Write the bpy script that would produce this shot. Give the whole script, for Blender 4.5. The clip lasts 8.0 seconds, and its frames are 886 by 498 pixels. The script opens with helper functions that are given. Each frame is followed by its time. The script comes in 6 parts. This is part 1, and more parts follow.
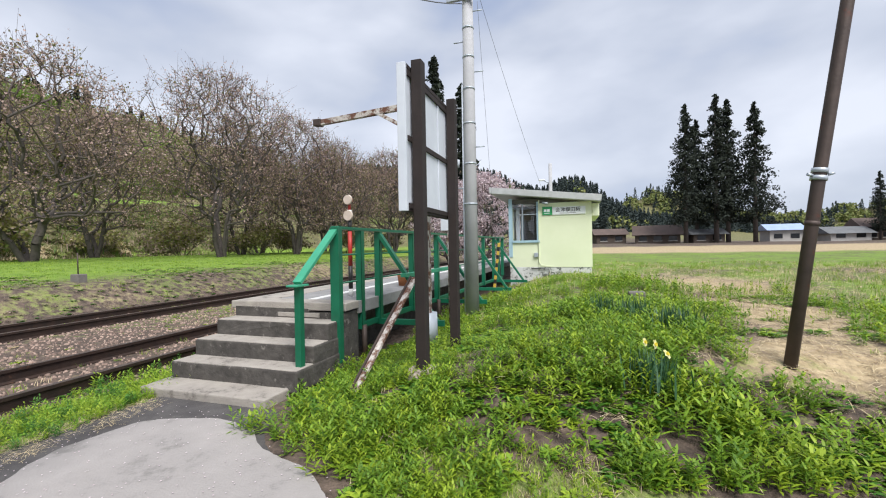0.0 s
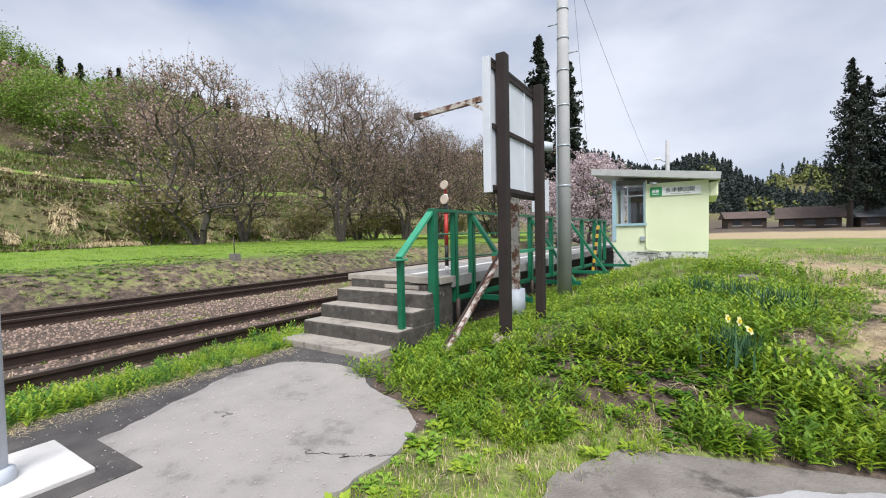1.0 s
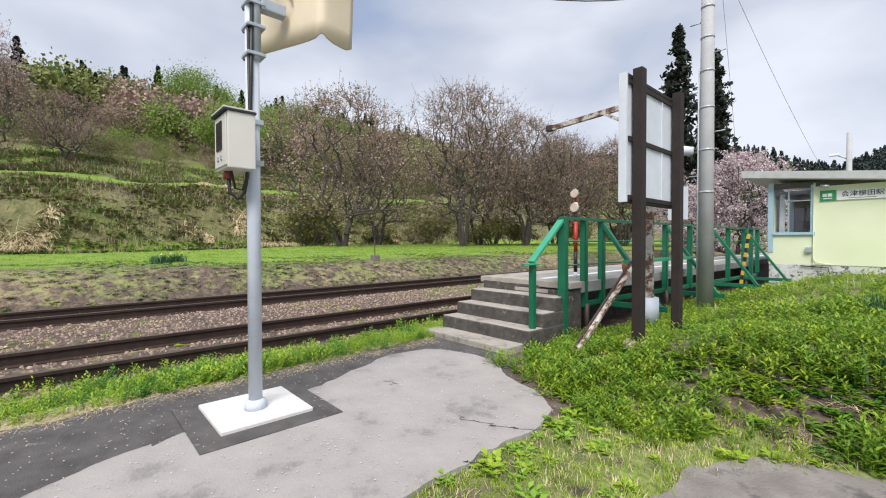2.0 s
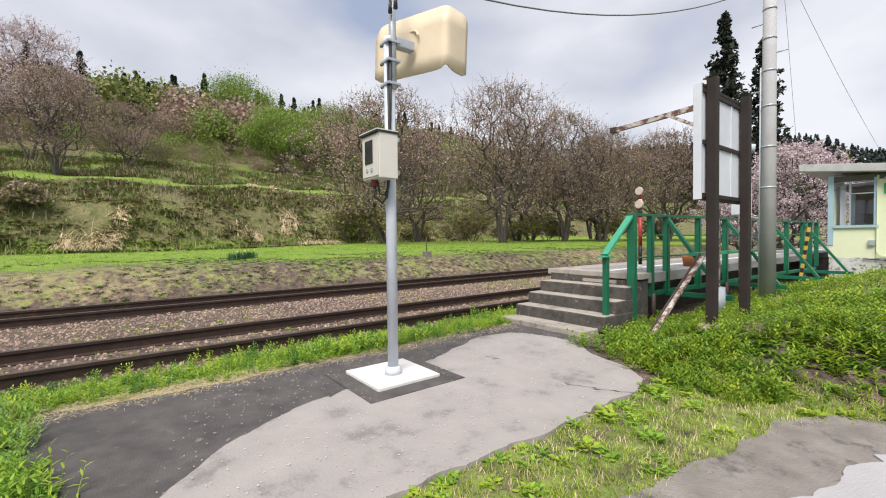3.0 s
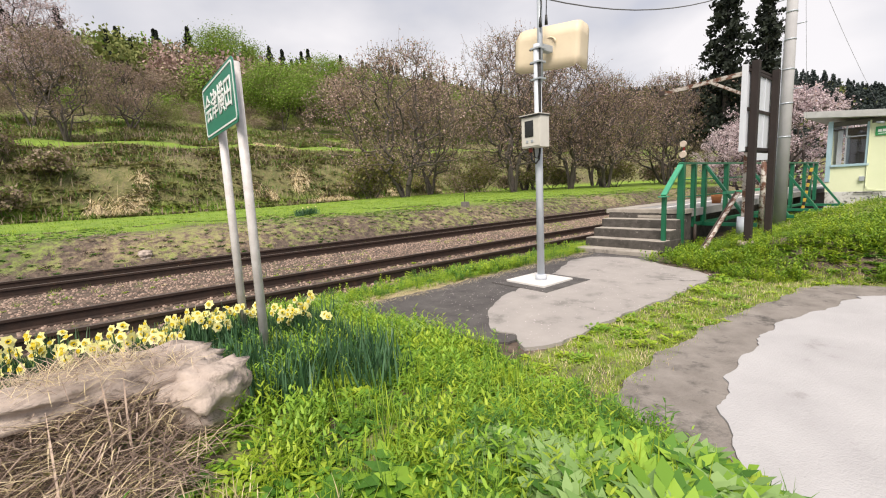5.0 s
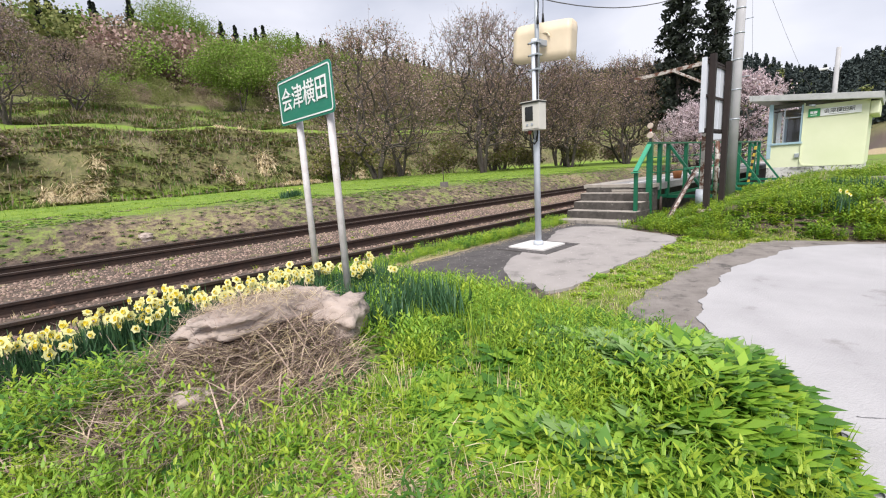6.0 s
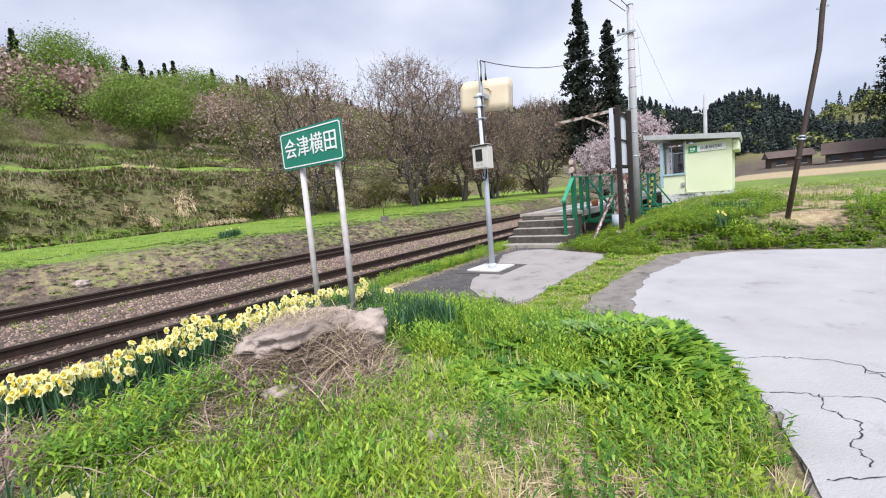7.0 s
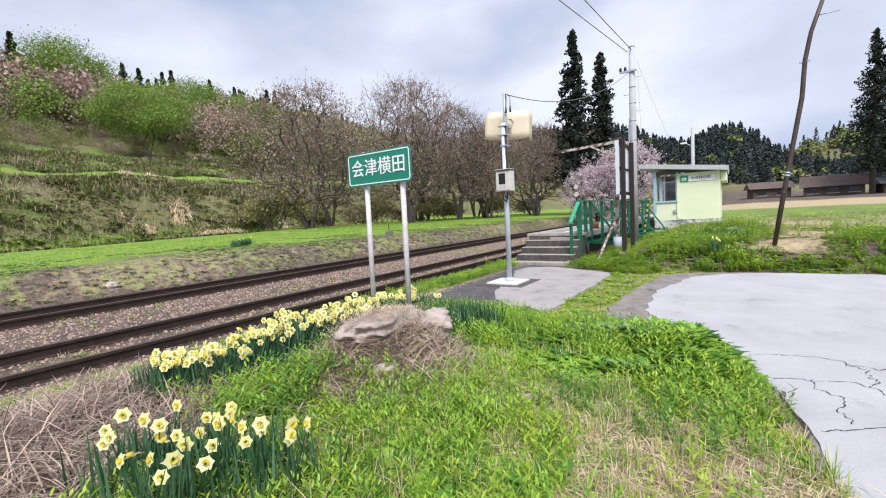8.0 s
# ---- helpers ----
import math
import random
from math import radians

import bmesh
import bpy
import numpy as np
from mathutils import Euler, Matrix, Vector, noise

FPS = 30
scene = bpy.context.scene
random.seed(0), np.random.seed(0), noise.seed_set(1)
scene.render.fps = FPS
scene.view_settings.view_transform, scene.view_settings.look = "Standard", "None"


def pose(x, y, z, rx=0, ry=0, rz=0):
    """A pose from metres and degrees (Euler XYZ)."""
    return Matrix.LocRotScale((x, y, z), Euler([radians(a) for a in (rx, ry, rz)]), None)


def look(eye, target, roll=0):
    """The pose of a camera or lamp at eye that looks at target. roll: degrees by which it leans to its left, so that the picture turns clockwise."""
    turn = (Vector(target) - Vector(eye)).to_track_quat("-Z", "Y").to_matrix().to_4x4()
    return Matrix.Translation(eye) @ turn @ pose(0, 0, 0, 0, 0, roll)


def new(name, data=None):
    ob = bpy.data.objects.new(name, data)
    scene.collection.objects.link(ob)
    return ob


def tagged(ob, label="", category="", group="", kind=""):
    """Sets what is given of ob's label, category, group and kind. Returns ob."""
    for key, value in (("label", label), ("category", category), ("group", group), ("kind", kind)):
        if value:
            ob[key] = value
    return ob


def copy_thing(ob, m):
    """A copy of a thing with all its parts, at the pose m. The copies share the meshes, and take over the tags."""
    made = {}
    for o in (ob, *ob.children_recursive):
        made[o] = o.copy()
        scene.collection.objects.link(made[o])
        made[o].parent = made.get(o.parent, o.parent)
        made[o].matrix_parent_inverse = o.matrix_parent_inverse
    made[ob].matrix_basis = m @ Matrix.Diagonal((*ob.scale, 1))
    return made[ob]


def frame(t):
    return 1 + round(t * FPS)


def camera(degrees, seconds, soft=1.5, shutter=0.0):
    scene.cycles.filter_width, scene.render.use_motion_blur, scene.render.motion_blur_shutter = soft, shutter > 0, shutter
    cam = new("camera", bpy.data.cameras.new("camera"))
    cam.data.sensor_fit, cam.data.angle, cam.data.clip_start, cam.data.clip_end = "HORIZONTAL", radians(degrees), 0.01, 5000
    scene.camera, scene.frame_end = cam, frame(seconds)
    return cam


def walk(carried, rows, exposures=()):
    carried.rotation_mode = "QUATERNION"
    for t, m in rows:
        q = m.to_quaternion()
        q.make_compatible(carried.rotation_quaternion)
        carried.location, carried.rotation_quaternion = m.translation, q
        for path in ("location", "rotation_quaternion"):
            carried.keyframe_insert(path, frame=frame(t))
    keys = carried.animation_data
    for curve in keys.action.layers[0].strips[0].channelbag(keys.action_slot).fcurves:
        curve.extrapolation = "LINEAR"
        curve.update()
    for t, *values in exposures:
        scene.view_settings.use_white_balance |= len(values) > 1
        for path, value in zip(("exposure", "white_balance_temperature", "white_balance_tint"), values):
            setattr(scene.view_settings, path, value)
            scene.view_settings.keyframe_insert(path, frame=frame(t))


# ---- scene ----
cam = camera(93.2, 8.0, soft=1.1)
PATH = [
    (0, (-0.114, -0.063, 1.482), (-0.722, 1.842, 1.471), -1.0),
    (0.5, (0.108, -0.234, 1.449), (-0.715, 1.588, 1.426), -0.7),
    (1, (0.24, -0.379, 1.395), (-0.819, 1.316, 1.328), -1.1),
    (1.5, (0.363, -0.591, 1.409), (-0.967, 0.903, 1.356), -0.7),
    (3, (0.45, -1.877, 1.384), (-1.132, -0.655, 1.336), -0.6),
    (3.5, (0.546, -2.569, 1.4), (-1.049, -1.366, 1.307), -1.8),
    (4, (0.566, -3.169, 1.393), (-1.011, -1.948, 1.251), -2.2),
    (4.5, (0.657, -3.928, 1.425), (-0.918, -2.712, 1.224), -2.4),
    (6, (0.9, -5.761, 1.402), (-0.534, -4.415, 1.036), -3.6),
    (6.5, (0.987, -6.26, 1.441), (-0.296, -4.744, 1.2), -4.8),
    (7, (0.96, -6.765, 1.466), (-0.227, -5.173, 1.229), -5.2),
    (7.5, (0.824, -7.341, 1.42), (-0.371, -5.761, 1.144), -3.3),
    (8, (0.78, -7.755, 1.509), (-0.359, -6.118, 1.352), -3.1),
]
walk(cam, [(t, look(eye, target, roll)) for t, eye, target, roll in PATH], [(0.0, 0.12, 6250, 10), (1.7, 0.12, 6300, 10), (3.0, 0.15, 6650, 11), (4.5, 0.20, 7150, 12), (5.8, 0.21, 6650, 13), (6.5, 0.21, 6200, 13), (8.0, 0.22, 6100, 13)])

# ---------------------------------------------------------------- world and light
world = bpy.data.worlds.new("world")
scene.world = world
world.use_nodes = True
SUN_ELEV, SUN_ROT = 52.0, 150.0


def build_world():
    nt = world.node_tree
    nt.nodes.clear()
    out = nt.nodes.new("ShaderNodeOutputWorld")
    bg = nt.nodes.new("ShaderNodeBackground")
    sky = nt.nodes.new("ShaderNodeTexSky")
    sky.sky_type = "NISHITA"
    sky.sun_disc = False
    sky.sun_elevation, sky.sun_rotation = radians(SUN_ELEV), radians(SUN_ROT)
    gain = nt.nodes.new("ShaderNodeMix")
    gain.data_type, gain.blend_type = "RGBA", "MULTIPLY"
    gain.inputs[0].default_value = 1.0
    gain.inputs[7].default_value = (0.10, 0.10, 0.10, 1)
    nt.links.new(sky.outputs[0], gain.inputs[6])
    tc = nt.nodes.new("ShaderNodeTexCoord")
    mp = nt.nodes.new("ShaderNodeMapping")
    mp.inputs["Scale"].default_value = (1.0, 1.0, 2.2)
    nt.links.new(tc.outputs["Generated"], mp.inputs["Vector"])
    n1 = nt.nodes.new("ShaderNodeTexNoise")
    n1.inputs["Scale"].default_value, n1.inputs["Detail"].default_value = 1.9, 5.0
    n1.inputs["Roughness"].default_value, n1.inputs["Distortion"].default_value = 0.45, 0.1
    nt.links.new(mp.outputs[0], n1.inputs["Vector"])
    ramp = nt.nodes.new("ShaderNodeValToRGB")
    e = ramp.color_ramp.elements
    e[0].position, e[0].color = 0.34, (0.38, 0.45, 0.62, 1)
    e[1].position, e[1].color = 0.64, (0.85, 0.87, 0.94, 1)
    m = ramp.color_ramp.elements.new(0.48)
    m.color = (0.61, 0.645, 0.735, 1)
    nt.links.new(n1.outputs["Fac"], ramp.inputs[0])
    mix = nt.nodes.new("ShaderNodeMix")
    mix.data_type = "RGBA"
    mix.inputs[0].default_value = 0.90
    nt.links.new(gain.outputs[2], mix.inputs[6])
    nt.links.new(ramp.outputs[0], mix.inputs[7])
    nt.links.new(mix.outputs[2], bg.inputs[0])
    bg.inputs[1].default_value = 1.0
    nt.links.new(bg.outputs[0], out.inputs[0])


build_world()
sun = new("sun", bpy.data.lights.new("sun", "SUN"))
sun.data.energy, sun.data.angle, sun.data.color = 4.4, radians(32), (1.0, 0.96, 0.9)
sun.matrix_world = look((10, -12, 22), (0, 0, 0))

# ---------------------------------------------------------------- materials
MATS = {}


def mat(name, c1, c2=None, scale=3.0, rough=0.8, metal=0.0, bump=0.0, bscale=40.0, contrast=0.5, spots=None, sscale=1.2, samt=0.45, island=False, trans=0.0):
    """Two tones by noise, an optional third stain tone, grain bump; island: tones vary leaf by leaf."""
    if name in MATS:
        return MATS[name]
    m = bpy.data.materials.new(name)
    m.use_nodes = True
    nt = m.node_tree
    b = nt.nodes["Principled BSDF"]
    b.inputs["Roughness"].default_value, b.inputs["Metallic"].default_value = rough, metal
    c2 = c2 or tuple(v * 0.8 for v in c1)
    geo = nt.nodes.new("ShaderNodeNewGeometry")
    mix = nt.nodes.new("ShaderNodeMix")
    mix.data_type = "RGBA"
    mix.inputs[6].default_value, mix.inputs[7].default_value = (*c1, 1), (*c2, 1)
    if island:
        nt.links.new(geo.outputs["Random Per Island"], mix.inputs[0])
    else:
        n = nt.nodes.new("ShaderNodeTexNoise")
        n.inputs["Scale"].default_value, n.inputs["Detail"].default_value, n.inputs["Roughness"].default_value = scale, 8.0, 0.62
        nt.links.new(geo.outputs["Position"], n.inputs["Vector"])
        r = nt.nodes.new("ShaderNodeMapRange")
        r.inputs[1].default_value, r.inputs[2].default_value = 0.5 - 0.25 * (1.2 - contrast), 0.5 + 0.25 * (1.2 - contrast)
        nt.links.new(n.outputs["Fac"], r.inputs[0])
        nt.links.new(r.outputs[0], mix.inputs[0])
    col = mix.outputs[2]
    if spots:
        n2 = nt.nodes.new("ShaderNodeTexNoise")
        n2.inputs["Scale"].default_value, n2.inputs["Detail"].default_value, n2.inputs["Roughness"].default_value = sscale, 7.0, 0.7
        nt.links.new(geo.outputs["Position"], n2.inputs["Vector"])
        r2 = nt.nodes.new("ShaderNodeMapRange")
        r2.inputs[1].default_value, r2.inputs[2].default_value = 1 - samt - 0.05, 1 - samt + 0.05
        nt.links.new(n2.outputs["Fac"], r2.inputs[0])
        mx = nt.nodes.new("ShaderNodeMix")
        mx.data_type = "RGBA"
        nt.links.new(r2.outputs[0], mx.inputs[0])
        nt.links.new(col, mx.inputs[6])
        mx.inputs[7].default_value = (*spots, 1)
        col = mx.outputs[2]
    nt.links.new(col, b.inputs["Base Color"])
    if bump:
        n3 = nt.nodes.new("ShaderNodeTexNoise")
        n3.inputs["Scale"].default_value, n3.inputs["Detail"].default_value = bscale, 5.0
        nt.links.new(geo.outputs["Position"], n3.inputs["Vector"])
        bp = nt.nodes.new("ShaderNodeBump")
        bp.inputs["Strength"].default_value, bp.inputs["Distance"].default_value = bump, 0.02
        nt.links.new(n3.outputs["Fac"], bp.inputs["Height"])
        nt.links.new(bp.outputs[0], b.inputs["Normal"])
    if trans:
        t = nt.nodes.new("ShaderNodeBsdfTranslucent")
        nt.links.new(col, t.inputs[0])
        ms = nt.nodes.new("ShaderNodeMixShader")
        ms.inputs[0].default_value = trans
        nt.links.new(b.outputs[0], ms.inputs[1])
        nt.links.new(t.outputs[0], ms.inputs[2])
        nt.links.new(ms.outputs[0], nt.nodes["Material Output"].inputs[0])
    MATS[name] = m
    return m


concrete_light = mat("concrete_light", (0.345, 0.318, 0.302), (0.275, 0.255, 0.242), 2.2, 0.9, bump=0.25, bscale=70, spots=(0.2, 0.187, 0.175), sscale=2.2, samt=0.40)
asphalt = mat("asphalt", (0.055, 0.05, 0.05), (0.105, 0.097, 0.093), 4, 0.92, bump=0.5, bscale=90, spots=(0.2, 0.185, 0.17), sscale=9, samt=0.33)
lot_edge_m = mat("lot_edge", (0.17, 0.15, 0.135), (0.26, 0.235, 0.215), 4, 0.95, bump=0.6, bscale=70, spots=(0.08, 0.072, 0.066), sscale=2.5, samt=0.42)
lot_surface = mat("lot_surface", (0.42, 0.412, 0.42), (0.34, 0.332, 0.34), 1.3, 0.9, bump=0.4, bscale=80, spots=(0.25, 0.24, 0.235), sscale=1.4, samt=0.35)
# worn concrete for upright faces, with their shade put into the darker colour
concrete_worn_shaded = mat("concrete_worn_shaded", (0.10, 0.09, 0.08), (0.045, 0.04, 0.036), 7, 0.92, bump=0.5, bscale=24, spots=(0.22, 0.2, 0.18), sscale=11, samt=0.36)
# the same concrete for treads and slabs, paler to look lit from above
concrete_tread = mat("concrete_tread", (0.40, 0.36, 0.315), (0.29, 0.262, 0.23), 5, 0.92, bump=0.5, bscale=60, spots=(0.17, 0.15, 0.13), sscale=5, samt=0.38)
platform_top_m = mat("platform_top", (0.30, 0.295, 0.29), (0.22, 0.215, 0.21), 4, 0.9, bump=0.4, bscale=80)
white_paint = mat("white_paint", (0.78, 0.77, 0.75), (0.66, 0.65, 0.62), 6, 0.6, bump=0.05)
pad_white = mat("pad_white", (0.66, 0.64, 0.62), (0.58, 0.56, 0.54), 9, 0.85, bump=0.15, bscale=90)
green_paint = mat("green_paint", (0.010, 0.145, 0.075), (0.006, 0.11, 0.055), 4, 0.42, bump=0.08, bscale=30, spots=(0.03, 0.07, 0.045), sscale=7, samt=0.3)
green_light = mat("green_paint_pale", (0.055, 0.34, 0.20), (0.04, 0.27, 0.155), 4, 0.45, bump=0.08, bscale=30)
brown_steel = mat("brown_steel", (0.014, 0.009, 0.008), (0.024, 0.015, 0.013), 5, 0.8, 0.0, bump=0.1)
pole_rust = mat("rusty_brown_pole", (0.055, 0.04, 0.034), (0.085, 0.06, 0.05), 6, 0.6, 0.3, bump=0.15, spots=(0.12, 0.045, 0.03), sscale=5, samt=0.36)
board_back = mat("board_back", (0.62, 0.65, 0.70), (0.54, 0.57, 0.62), 3, 0.5, bump=0.03)
galv = mat("galvanised_steel", (0.44, 0.48, 0.52), (0.36, 0.40, 0.44), 5, 0.45, 0.35, bump=0.04)
galv_white = mat("pale_grey_paint", (0.56, 0.60, 0.66), (0.48, 0.52, 0.58), 4, 0.5, bump=0.03)
leg_white = mat("weathered_white_leg", (0.62, 0.60, 0.60), (0.5, 0.47, 0.46), 14, 0.55, bump=0.1, spots=(0.3, 0.2, 0.16), sscale=18, samt=0.3)
box_cream = mat("box_cream", (0.60, 0.58, 0.53), (0.55, 0.53, 0.48), 5, 0.45)
shell_cream = mat("antenna_cream", (0.70, 0.60, 0.44), (0.63, 0.53, 0.38), 3, 0.5, bump=0.03)
black_rubber = mat("black_rubber", (0.012, 0.012, 0.013), (0.02, 0.02, 0.02), 8, 0.5)
dark_glass = mat("dark_glass", (0.012, 0.013, 0.014), (0.02, 0.02, 0.022), 3, 0.12)
rail_rust = mat("rail_rust", (0.055, 0.032, 0.024), (0.03, 0.02, 0.017), 7, 0.75, 0.3, bump=0.25, bscale=50, spots=(0.1, 0.05, 0.03), sscale=6, samt=0.34)
rail_head = mat("worn_rail_head", (0.17, 0.13, 0.11), (0.1, 0.075, 0.062), 6, 0.45, 0.6, bump=0.1)
rust_white = mat("flaked_white_paint", (0.58, 0.54, 0.50), (0.46, 0.42, 0.38), 8, 0.65, bump=0.3, bscale=35, spots=(0.13, 0.055, 0.032), sscale=9, samt=0.5)
utility_concrete = mat("utility_concrete", (0.44, 0.44, 0.45), (0.37, 0.37, 0.38), 3, 0.85, bump=0.2, bscale=50)
red_paint = mat("red_paint", (0.42, 0.03, 0.02), (0.33, 0.025, 0.018), 5, 0.5)
pale_disc = mat("pale_reflector", (0.62, 0.52, 0.44), (0.5, 0.41, 0.34), 12, 0.3)
yellow_paint = mat("yellow_paint", (0.62, 0.42, 0.06), (0.5, 0.33, 0.05), 8, 0.55)
black_paint = mat("black_paint", (0.014, 0.014, 0.014), (0.025, 0.024, 0.023), 8, 0.5)
wall_lime = mat("wall_pale_lime", (0.72, 0.76, 0.54), (0.67, 0.72, 0.49), 1.5, 0.75, bump=0.05, bscale=25)
blue_frame = mat("pale_blue_frame", (0.36, 0.51, 0.58), (0.30, 0.45, 0.52), 4, 0.5)
roof_grey = mat("roof_pale_grey", (0.56, 0.57, 0.57), (0.45, 0.46, 0.46), 4, 0.7, bump=0.08, spots=(0.34, 0.35, 0.34), sscale=3, samt=0.36)
foundation_m = mat("foundation_white", (0.62, 0.62, 0.60), (0.5, 0.5, 0.48), 5, 0.8, bump=0.2, spots=(0.08, 0.09, 0.07), sscale=7, samt=0.42)
# dimness of the shelter room painted into its surfaces
inside_shade = mat("room_inside_shade", (0.12, 0.115, 0.10), (0.085, 0.08, 0.07), 3, 0.85)
sign_green = mat("sign_green", (0.012, 0.20, 0.135), (0.01, 0.175, 0.115), 3, 0.4)
logo_green = mat("logo_green", (0.03, 0.30, 0.10), (0.025, 0.27, 0.09), 3, 0.4)
sign_white = mat("sign_white", (0.80, 0.82, 0.82), (0.74, 0.76, 0.76), 5, 0.4)
ink = mat("ink", (0.02, 0.02, 0.02), (0.03, 0.03, 0.03), 5, 0.5)
bark = mat("bark", (0.11, 0.092, 0.084), (0.065, 0.055, 0.05), 5, 0.95, bump=0.5, bscale=18)
twig_m = mat("twig", (0.13, 0.10, 0.09), (0.085, 0.066, 0.06), 5, 0.95)
cherry_leaf = mat("cherry_leaf", (0.25, 0.16, 0.125), (0.62, 0.45, 0.405), island=True, rough=0.7, trans=0.3)
cherry_green = mat("young_leaf", (0.18, 0.18, 0.045), (0.30, 0.26, 0.10), island=True, rough=0.7, trans=0.3)
pink_blossom = mat("pink_blossom", (0.50, 0.39, 0.42), (0.76, 0.66, 0.69), island=True, rough=0.8, trans=0.3)
leaf_green = mat("fresh_green_leaf", (0.14, 0.25, 0.028), (0.25, 0.38, 0.055), island=True, rough=0.7, trans=0.3)
leaf_mid = mat("wood_leaf", (0.12, 0.165, 0.038), (0.27, 0.275, 0.095), island=True, rough=0.8, trans=0.2)
leaf_brown = mat("bare_brown_crown", (0.18, 0.14, 0.10), (0.36, 0.275, 0.20), island=True, rough=0.85, trans=0.15)
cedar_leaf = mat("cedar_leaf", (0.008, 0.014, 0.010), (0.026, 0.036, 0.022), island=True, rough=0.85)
# distance haze mixed into the needle colour: bluer and lighter than cedar_leaf
conifer_hazed = mat("ridge_conifer_hazed", (0.028, 0.042, 0.042), (0.052, 0.070, 0.062), island=True, rough=0.9)
weed_a = mat("weed_leaf", (0.13, 0.28, 0.02), (0.33, 0.52, 0.06), island=True, rough=0.55, trans=0.35)
weed_b = mat("weed_yellow_green", (0.22, 0.35, 0.02), (0.43, 0.55, 0.055), island=True, rough=0.55, trans=0.35)
weed_c = mat("weed_deep_green", (0.05, 0.15, 0.016), (0.11, 0.26, 0.03), island=True, rough=0.5, trans=0.3)
weed_pale = mat("weed_pale_leaf", (0.16, 0.29, 0.075), (0.28, 0.42, 0.15), island=True, rough=0.5, trans=0.3)
mound_a = mat("mound_weed", (0.075, 0.17, 0.012), (0.25, 0.40, 0.03), island=True, rough=0.55, trans=0.3)
mound_b = mat("mound_weed_yellow", (0.14, 0.24, 0.012), (0.36, 0.47, 0.03), island=True, rough=0.55, trans=0.3)
grass_deep = mat("grass_deep_green", (0.055, 0.14, 0.022), (0.15, 0.29, 0.04), island=True, rough=0.55, trans=0.3)
grass_blade = mat("grass_blade", (0.12, 0.24, 0.018), (0.27, 0.39, 0.04), island=True, rough=0.6, trans=0.35)
straw = mat("straw", (0.44, 0.345, 0.19), (0.76, 0.64, 0.42), island=True, rough=0.85, trans=0.15)
dead_dark = mat("dead_stalk_dark", (0.06, 0.04, 0.032), (0.22, 0.155, 0.12), island=True, rough=0.9)
straw_brown = mat("dead_stalk", (0.13, 0.09, 0.07), (0.50, 0.38, 0.30), island=True, rough=0.9)
daff_leaf = mat("daffodil_leaf", (0.03, 0.09, 0.04), (0.075, 0.17, 0.075), island=True, rough=0.5, trans=0.2)
daff_petal = mat("daffodil_petal", (0.82, 0.78, 0.26), (0.86, 0.84, 0.48), island=True, rough=0.6, trans=0.3)
daff_cup = mat("daffodil_cup", (0.86, 0.66, 0.04), (0.88, 0.74, 0.10), island=True, rough=0.6, trans=0.45)
rock_m = mat("rock", (0.46, 0.38, 0.33), (0.34, 0.28, 0.245), 7, 0.9, bump=0.8, bscale=22, spots=(0.22, 0.18, 0.155), sscale=6, samt=0.4)
gravel_m = mat("track_gravel", (0.13, 0.088, 0.07), (0.40, 0.29, 0.235), island=True, rough=0.95)
stone_grey = mat("stone_grey", (0.2, 0.18, 0.16), (0.14, 0.13, 0.12), 10, 0.9, bump=0.5)
house_wall = mat("house_wall_dark", (0.10, 0.075, 0.06), (0.07, 0.055, 0.045), 1, 0.9)
house_pale = mat("house_wall_pale", (0.5, 0.48, 0.45), (0.42, 0.4, 0.38), 1, 0.85)
house_roof = mat("house_roof_brown", (0.13, 0.09, 0.075), (0.09, 0.065, 0.055), 1, 0.8)
roof_slate = mat("house_roof_slate", (0.16, 0.165, 0.17), (0.12, 0.125, 0.13), 1, 0.7)
roof_blue = mat("house_roof_blue", (0.36, 0.46, 0.66), (0.3, 0.39, 0.58), 1, 0.5)
wire_m = mat("wire_grey", (0.16, 0.16, 0.17), (0.12, 0.12, 0.13), 5, 0.6)


